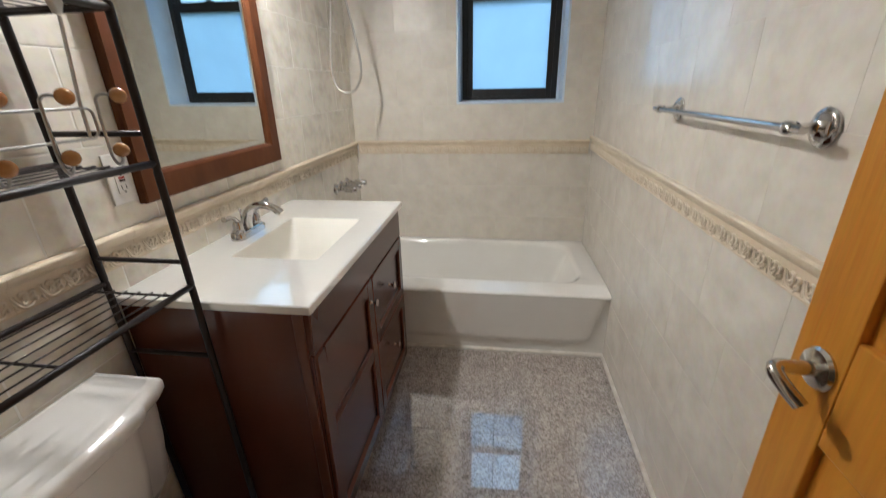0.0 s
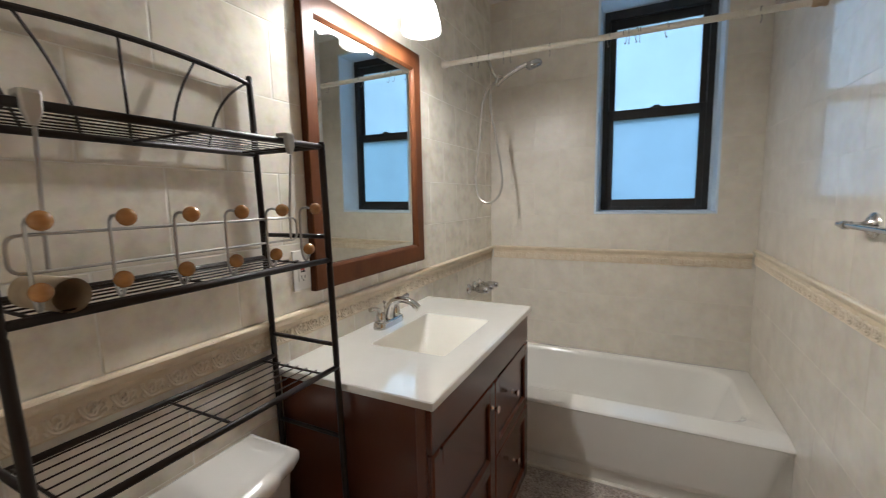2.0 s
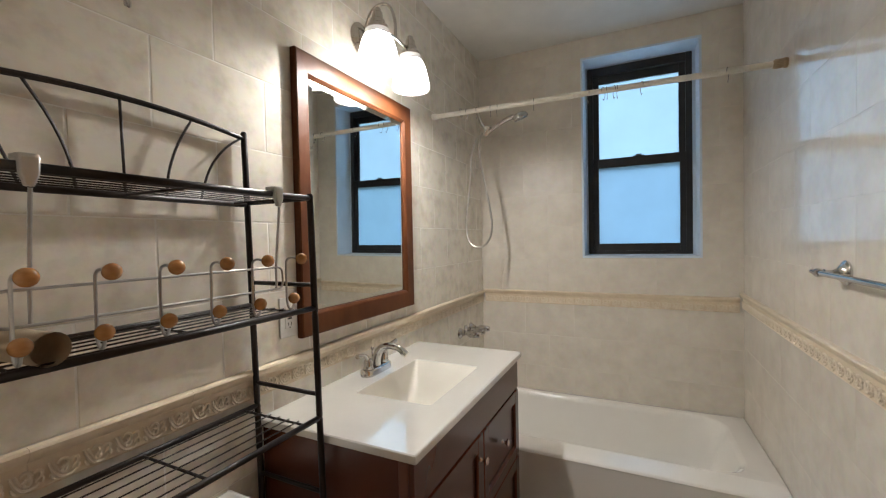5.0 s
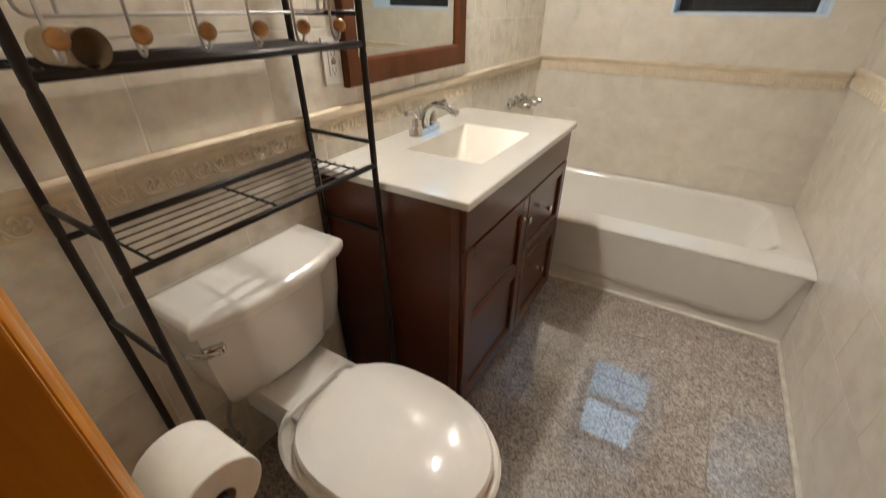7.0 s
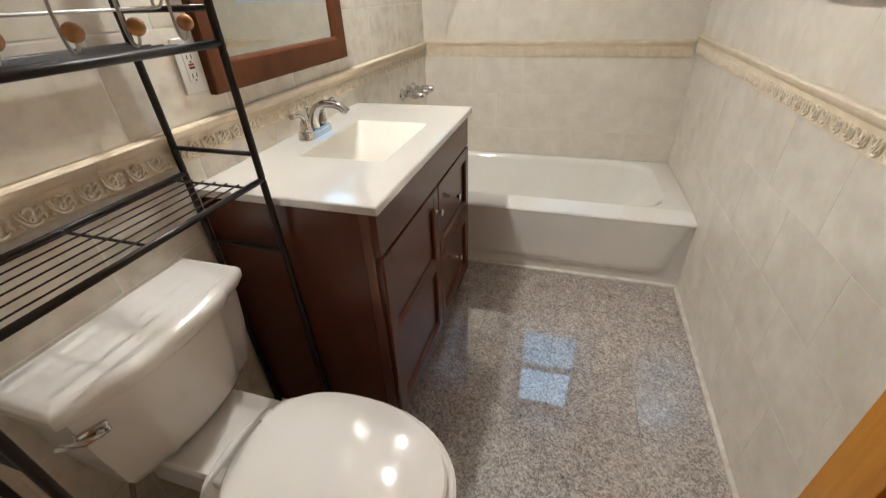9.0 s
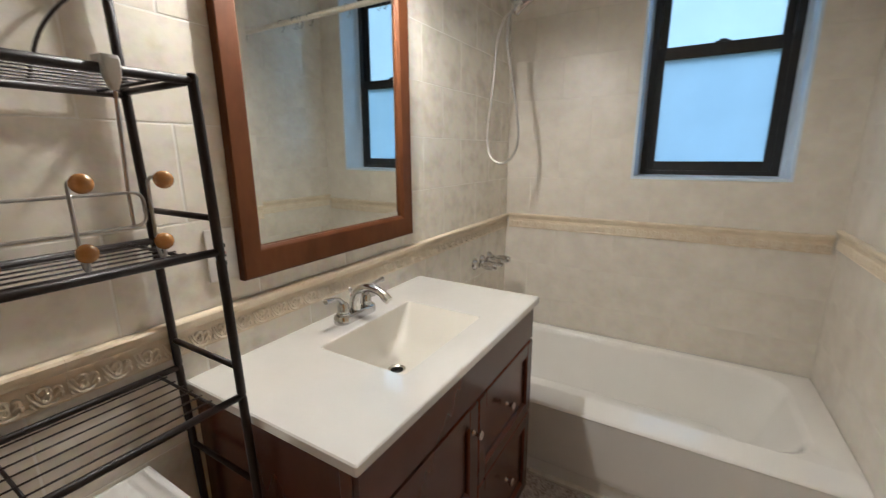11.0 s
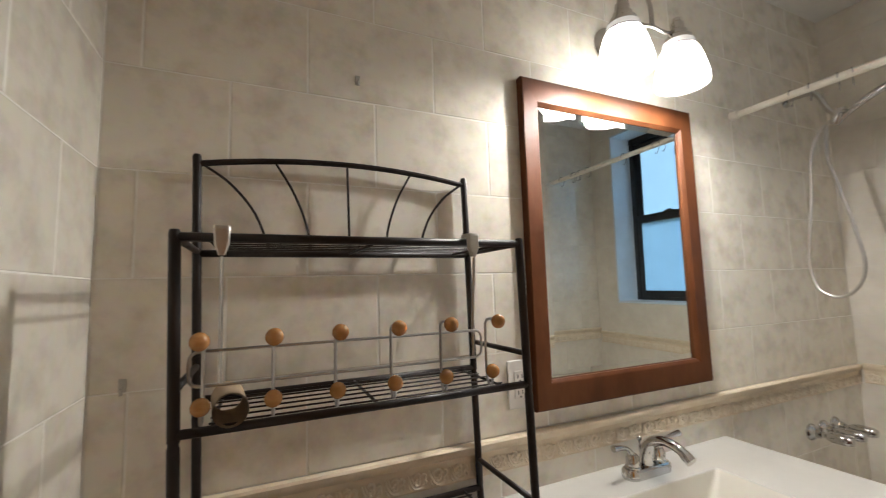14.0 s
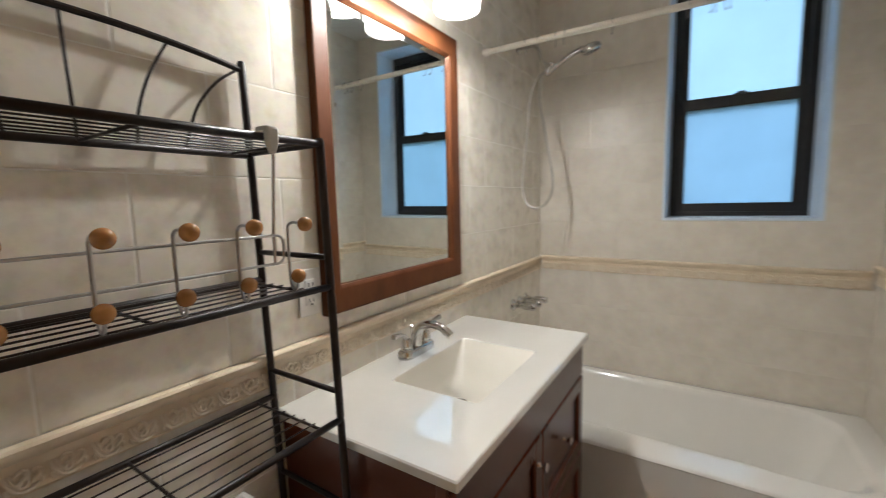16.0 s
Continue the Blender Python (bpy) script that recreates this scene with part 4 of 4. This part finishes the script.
part("arm", T(spline([(0.533, NEAR + 0.004, PZ), (0.533, PY - 0.02, PZ), (0.532, PY - 0.006, PZ), (0.526, PY, PZ), (0.51, PY, PZ), (0.40, PY, PZ)], 5), 0.009, seg=12), BLACKPLASTIC, holder)
roll = thing("toilet_paper_roll", "white toilet paper roll on a black holder", "toilet paper", (0.5, PY, PZ))
part("paper", L([(0.020, 0.001), (0.063, 0.001), (0.065, 0.003), (0.065, 0.116), (0.063, 0.118), (0.020, 0.118)], at(0.394, PY, PZ - 0.009, FACE_X), seg=48, cap0=False, cap1=False), PAPER, roll)
part("core", L([(0.021, 0.0), (0.0195, 0.0), (0.0195, 0.119), (0.021, 0.119)], at(0.394, PY, PZ - 0.009, FACE_X), seg=24, cap0=False, cap1=False), CARD, roll)

# ---- towel bar ----
towel = thing("towel_bar", "chrome towel bar with round wall rosettes", "towel bar", (W, -1.56, 1.24))
BXT = W - 0.062
part("bar", T([(BXT, -1.92, 1.243), (BXT, -1.20, 1.243)], 0.008, seg=12), CHROME, towel)
for y in (-1.88, -1.245):
    r = part("rosette", L([(0.0, 0.001), (0.034, 0.001), (0.035, 0.006), (0.031, 0.010), (0.026, 0.011), (0.022, 0.017), (0.012, 0.022), (0.009, 0.03), (0.008, 0.045), (0.011, 0.05)], at(W, y, 1.243, FACE_NX), seg=28), CHROME, towel)
    bm = L([(0.0, -0.016), (0.009, -0.014), (0.0125, -0.006), (0.0125, 0.006), (0.009, 0.014), (0.0, 0.016)], at(BXT, y, 1.243, Matrix.Rotation(radians(90), 4, "X")), seg=16)
    part("bracket", bm, CHROME, r)

# ---- shower ----
SHY = -0.345
arm = thing("shower_fitting", "chrome shower arm with hand shower and flexible hose", "shower", (0.0, SHY, 2.14))
part("flange", L([(0.0, 0.0), (0.03, 0.001), (0.03, 0.004), (0.02, 0.011), (0.012, 0.013), (0.0, 0.014)], at(0.0, SHY, 2.149, FACE_X), seg=24), CHROME, arm)
part("arm", T(spline([(0.005, SHY, 2.149), (0.05, SHY, 2.149), (0.095, SHY, 2.143), (0.118, SHY, 2.115), (0.138, SHY, 2.06), (0.164, SHY, 2.024)], 5), 0.0105, seg=12), CHROME, arm)
joint = (0.169, SHY, 2.013)
part("holder", L([(0.0, -0.03), (0.015, -0.029), (0.018, -0.012), (0.018, 0.012), (0.014, 0.028), (0.0, 0.03)], at(*joint, Matrix.Rotation(radians(28), 4, "Y")), seg=16), CHROME, arm)
part("knuckle", L([(0.0, -0.018), (0.011, -0.017), (0.013, 0.0), (0.011, 0.017), (0.0, 0.018)], at(joint[0] + 0.012, SHY - 0.01, joint[2] + 0.018, FACE_X), seg=14), CHROME, arm)
hd = part("handset", T(spline([(0.161, SHY, 1.984), (0.199, SHY, 2.016), (0.256, SHY, 2.048), (0.309, SHY, 2.07), (0.344, SHY, 2.078)], 5), 0.011, seg=12, radii=[0.0095 + 0.006 * i / 20 for i in range(21)]), CHROME, arm, "chrome hand shower")
HEADM = at(*(0.378, SHY, 2.073), Matrix.Rotation(radians(-16), 4, "Y") @ Matrix.Rotation(radians(14), 4, "X"))
head = part("shower_head", L([(0.0, 0.024), (0.026, 0.022), (0.043, 0.012), (0.048, -0.002), (0.047, -0.012), (0.042, -0.017), (0.0, -0.0175)], HEADM, seg=28), CHROME, hd)
part("spray_face", L([(0.040, -0.0174), (0.038, -0.0195), (0.016, -0.0205), (0.0, -0.0205)], HEADM, seg=28, cap0=False), GREYFACE, head, "grey spray face")
hose = spline([(0.144, SHY, 1.998), (0.106, SHY, 1.977), (0.069, SHY, 1.879), (0.054, SHY, 1.713), (0.03, SHY, 1.526), (0.024, SHY, 1.422), (0.046, SHY, 1.334), (0.106, SHY, 1.304), (0.163, SHY, 1.339), (0.192, SHY, 1.422), (0.178, SHY, 1.557), (0.144, SHY, 1.733), (0.121, SHY, 1.868), (0.126, SHY, 1.972), (0.144, SHY, 2.008)], 12)
part("hose", T(hose, 0.0065, seg=8, radii=[0.0070 if i % 2 else 0.0058 for i in range(len(hose))]), HOSE, arm, "ribbed metal shower hose")

taps = thing("tub_valve", "chrome three-handle tub valve on the tiled wall", "tub valve", (0, -0.34, 0.775))
for y in (-0.43, -0.34, -0.25):
    e = part("escutcheon", L([(0.0, 0), (0.032, 0.001), (0.032, 0.006), (0.026, 0.014), (0.018, 0.02), (0.016, 0.034), (0.0, 0.035)], at(0, y, 0.777, FACE_X), seg=20), CHROME, taps)
    hndl = part("handle", L([(0.0, 0.03), (0.010, 0.03), (0.011, 0.05), (0.016, 0.056), (0.0185, 0.064), (0.0195, 0.09), (0.0185, 0.120), (0.015, 0.131), (0.0, 0.134)], at(0, y, 0.777, FACE_X), seg=18), CHROME, e)
    for k in range(6):
        t = radians(60 * k)
        part("grip_rib", T([(0.07, y + 0.0185 * math.cos(t), 0.777 + 0.0185 * math.sin(t)), (0.120, y + 0.0175 * math.cos(t), 0.777 + 0.0175 * math.sin(t))], 0.0028, seg=6), CHROME, hndl)
spout = thing("tub_spout", "chrome tub spout below the valve", "tub spout", (0, -0.34, 0.55))
part("body", T(spline([(0.0, -0.34, 0.55), (0.05, -0.34, 0.55), (0.10, -0.34, 0.545), (0.13, -0.34, 0.525)], 5), 0.021, seg=14), CHROME, spout)

# ---- curtain rod ----
rod = thing("curtain_rod", "white shower curtain rod with clear plastic hooks", "curtain rod", (0.76, -0.745, 2.02))
RODY, RODZ = -0.742, 2.02
part("rod", T([(0.001, RODY, RODZ), (W - 0.001, RODY, RODZ - 0.015)], 0.0125, seg=16), RODMAT, rod)
part("end_cap", T([(0.002, RODY, RODZ), (0.032, RODY, RODZ)], 0.0165, seg=16), RODMAT, rod)
collar = part("end_cap", L([(0.0, 0.001), (0.019, 0.001), (0.020, 0.004), (0.020, 0.012), (0.0165, 0.016), (0.0165, 0.042), (0.0135, 0.046), (0.0, 0.047)], at(W, RODY, RODZ - 0.015, FACE_NX), seg=24), TANPLASTIC, rod, "tan plastic knurled end collar")
for k in range(18):
    t = radians(20 * k)
    y, z = RODY + 0.0165 * math.cos(t), RODZ - 0.015 + 0.0165 * math.sin(t)
    part("grip_rib", T([(W - 0.041, y, z), (W - 0.017, y, z)], 0.0014, seg=5), TANPLASTIC, collar)
random.seed(5)
HOOKX = [0.20, 0.255, 0.33, 0.365, 0.55, 0.80, 0.865, 0.88, 0.91, 0.922, 1.02, 1.33]
hook0 = None
for i, x in enumerate(HOOKX):
    a = random.uniform(-25, 25)
    pts = [(0.016 * math.cos(t), 0, 0.016 * math.sin(t)) for t in [radians(200 - 220 * k / 10) for k in range(11)]]
    pts += [(0.014, 0, -0.02), (0.004, 0, -0.042), (-0.006, 0, -0.038)]
    m = at(x, RODY, RODZ - 0.015 * x / W, Matrix.Rotation(radians(90 + a), 4, "Z"))
    if hook0 is None:
        hook0 = tagged(new("curtain_hook", mesh_of("curtain_hook", T(pts, 0.0016, seg=6), CLEARHOOK)), "clear plastic curtain hook on the white rod", "curtain hook", "curtain hooks on the rod")
        hook0.matrix_basis = m
    else:
        copy_thing(hook0, m)

# adhesive hooks on the tiles
for x, y, z in ((0, -2.212, 1.893), (0, -2.652, 1.222)):
    hk = thing("adhesive_hook", "small clear adhesive hook on the wall tile", "wall hook", (x, y, z))
    part("pad", B(0.0005, 0.003, y - 0.006, y + 0.006, z - 0.012, z + 0.012, bevel=0.001), FILM, hk)
    part("hook", T(spline([(0.003, y, z - 0.002), (0.008, y, z - 0.014), (0.014, y, z - 0.014), (0.016, y, z - 0.004)], 4), 0.002, seg=6), FILM, hk)

# ---- relief border ----
def border(name, parent, m, length, z_top, skip=()):
    """Cream listello along local x, standing out along local -y: a rounded rail over a band of leaf scrolls."""
    zt, zb = z_top, z_top - 0.085
    prof = [(0.002, zb), (0.006, zb), (0.007, zb + 0.004), (0.005, zb + 0.008), (0.004, zb + 0.012), (0.0045, zt - 0.03), (0.007, zt - 0.027),
            (0.012, zt - 0.022), (0.017, zt - 0.013), (0.018, zt - 0.007), (0.014, zt - 0.002), (0.002, zt)]
    n = max(1, round(length / 0.317))
    for i in range(n):
        a, b = length * i / n + 0.0003, length * (i + 1) / n - 0.0003
        bm = loft(bmesh.new(), [[m @ Vector((x, -d, z)) for d, z in prof] for x in (a, b)])
        part("border_tile", bm, BORDER, parent)
    bm = bmesh.new()
    k = max(1, round(length / 0.054))
    zc = (zb + zt - 0.02) / 2 - 0.004
    for i in range(k):
        c = length * (i + 0.5) / k
        for pts, r in (
                ([(-0.023, 0.020), (-0.020, 0.008), (-0.016, -0.004), (-0.009, -0.016), (0.002, -0.021), (0.012, -0.019), (0.017, -0.012)], 0.0030),
                ([(-0.016, 0.019), (-0.013, 0.006), (-0.008, -0.006)], 0.0026),
                ([(-0.009, 0.012), (-0.003, 0.019), (0.004, 0.017), (0.006, 0.009), (0.002, 0.003), (-0.003, 0.004)], 0.0036),
                ([(0.006, 0.010), (0.006, -0.002), (0.002, -0.011), (-0.004, -0.010), (-0.005, -0.003), (0.000, -0.001)], 0.0034),
                ([(0.011, 0.010), (0.016, 0.015), (0.021, 0.011), (0.020, 0.002), (0.014, -0.004), (0.011, -0.010)], 0.0034),
                ([(0.019, 0.001), (0.023, -0.005), (0.022, -0.014)], 0.0028),
                ([(-0.021, -0.006), (-0.020, -0.014), (-0.016, -0.019)], 0.0026)):
            q = spline([(c + 0.98 * u, -0.0074, zc - 0.004 + 0.84 * v) for u, v in pts], 2)
            tube(bm, [m @ Vector(v) for v in q], r, seg=6, radii=[1.12 * r * (0.55 + 0.45 * math.sin(math.pi * (j + 0.5) / len(q))) for j in range(len(q))])
    tagged(part("border_scroll", bm, SCROLL, parent), kind="stuff")


MW = Matrix.Rotation(radians(90), 4, "Z")
border("west", wall_west, at(0, NEAR, 0, MW), -NEAR - 0.001, 0.998)
border("north", wall_north, at(0.019, 0, 0), W - 0.038, 1.004)
border("east", wall_east, at(W, 0, 0, Matrix.Rotation(radians(-90), 4, "Z")), -NEAR - 0.001, 1.028)
border("south", wall_south, at(0.600, NEAR, 0, Matrix.Rotation(radians(180), 4, "Z")), 0.581, 0.998)

# ---- wall tiles ----
PITCH, ROW, GAP = 0.317, 0.2107, 0.002
CACHE = {}
random.seed(11)


def tile_mesh(w, h, material):
    key = (round(w, 3), round(h, 3), material.name)
    if key not in CACHE:
        bm = bmesh.new()
        a, b, e = w / 2, h / 2, 0.0022 if material is TILE else 0.0007
        loft(bm, [[Vector((x, y, z)) for x, y in ((-a + i, -b + i), (a - i, -b + i), (a - i, b - i), (-a + i, b - i))] for i, z in ((0, -0.006), (0, -0.0008), (e * 0.4, -0.0002), (e, 0.0))], cap0=False)
        CACHE[key] = mesh_of("tile", bm, material)
    return CACHE[key]


def lay(parent, m, u0, u1, z_top, hole=None, first=0.0, low_end=0.0, material=TILE, gap=GAP, lean=0.0007):
    """Brick-bond tiles over local x from u0 to u1, above and below the border, round a hole (u0, u1, z0, z1)."""
    zb = z_top - 0.085
    rows = [(z_top + i * ROW, min(CEIL, z_top + (i + 1) * ROW), i) for i in range(9) if z_top + i * ROW < CEIL - 0.01]
    rows += [(max(low_end, zb - (i + 1) * ROW), zb - i * ROW, i + 1) for i in range(5) if zb - i * ROW > low_end + 0.01]
    for z0, z1, i in rows:
        u = first + (PITCH / 2 if i % 2 else 0)
        while u > u0:
            u -= PITCH
        while u < u1 - 0.01:
            a, b = max(u, u0), min(u + PITCH, u1)
            u += PITCH
            if b - a < 0.012:
                continue
            pieces = [(a, b, z0, z1)]
            if hole and a < hole[1] and b > hole[0] and z0 < hole[3] and z1 > hole[2]:
                h0, h1, g0, g1 = hole
                pieces = []
                if a < h0:
                    pieces.append((a, h0, z0, z1))
                if b > h1:
                    pieces.append((h1, b, z0, z1))
                c, d = max(a, h0), min(b, h1)
                if z0 < g0:
                    pieces.append((c, d, z0, g0))
                if z1 > g1:
                    pieces.append((c, d, g1, z1))
            for p, q, r, s in pieces:
                if q - p < 0.012 or s - r < 0.012:
                    continue
                ob = new("tile", tile_mesh(q - p - 2 * gap, s - r - (1.2 if material is TILE else 2) * gap, material))
                ob.parent = parent
                sway = Euler((radians(90) + random.gauss(0, lean), random.gauss(0, lean), 0)).to_matrix().to_4x4()
                ob.matrix_basis = m @ Matrix.Translation(((p + q) / 2, 0, (r + s) / 2)) @ sway


lay(wall_west, at(0, NEAR, 0, MW), 0, -NEAR, 0.998, first=-2.327 - NEAR)
lay(wall_north, at(0, 0, 0), 0, W, 1.004, hole=(WX0 - 0.012, WX1 + 0.012, WZ0 - 0.012, WZ1 + 0.012), first=0.145, low_end=0.30, material=SMOOTHTILE, gap=0.0003, lean=0.0004)
lay(wall_east, at(W, 0, 0, Matrix.Rotation(radians(-90), 4, "Z")), 0, -NEAR, 1.028, first=0.18, material=EASTTILE, gap=0.0004, lean=0.0004)
lay(wall_south, at(W, NEAR, 0, Matrix.Rotation(radians(180), 4, "Z")), 0, W, 0.998, hole=(W - DX1 - 0.02, W - 0.626, -1, DZ + 0.02), first=0.1)

# ---- floor tiles ----
FT = 0.305
CACHE_F = {}
xs = [0.967 - FT * k for k in range(4, -3, -1)]
ys = [-1.41 - FT * k for k in range(5, -3, -1)]
for xa in xs:
    for ya in ys:
        a, b, c, d = max(xa, 0), min(xa + FT, W), max(ya, NEAR - 0.12), min(ya + FT, TF + 0.02)
        if b - a < 0.012 or d - c < 0.012:
            continue
        key = (round(b - a, 3), round(d - c, 3))
        if key not in CACHE_F:
            w, h, e = (b - a) / 2 - 0.0005, (d - c) / 2 - 0.0005, 0.0006
            bm = loft(bmesh.new(), [[Vector((x, y, z)) for x, y in ((-w + i, -h + i), (w - i, -h + i), (w - i, h - i), (-w + i, h - i))] for i, z in ((0, -0.006), (0, -0.0006), (e, 0.0))], cap0=False)
            CACHE_F[key] = mesh_of("floor_tile", bm, GRANITE)
        ob = new("floor_tile", CACHE_F[key])
        ob.parent = floor
        ob.location = ((a + b) / 2, (c + d) / 2, 0)
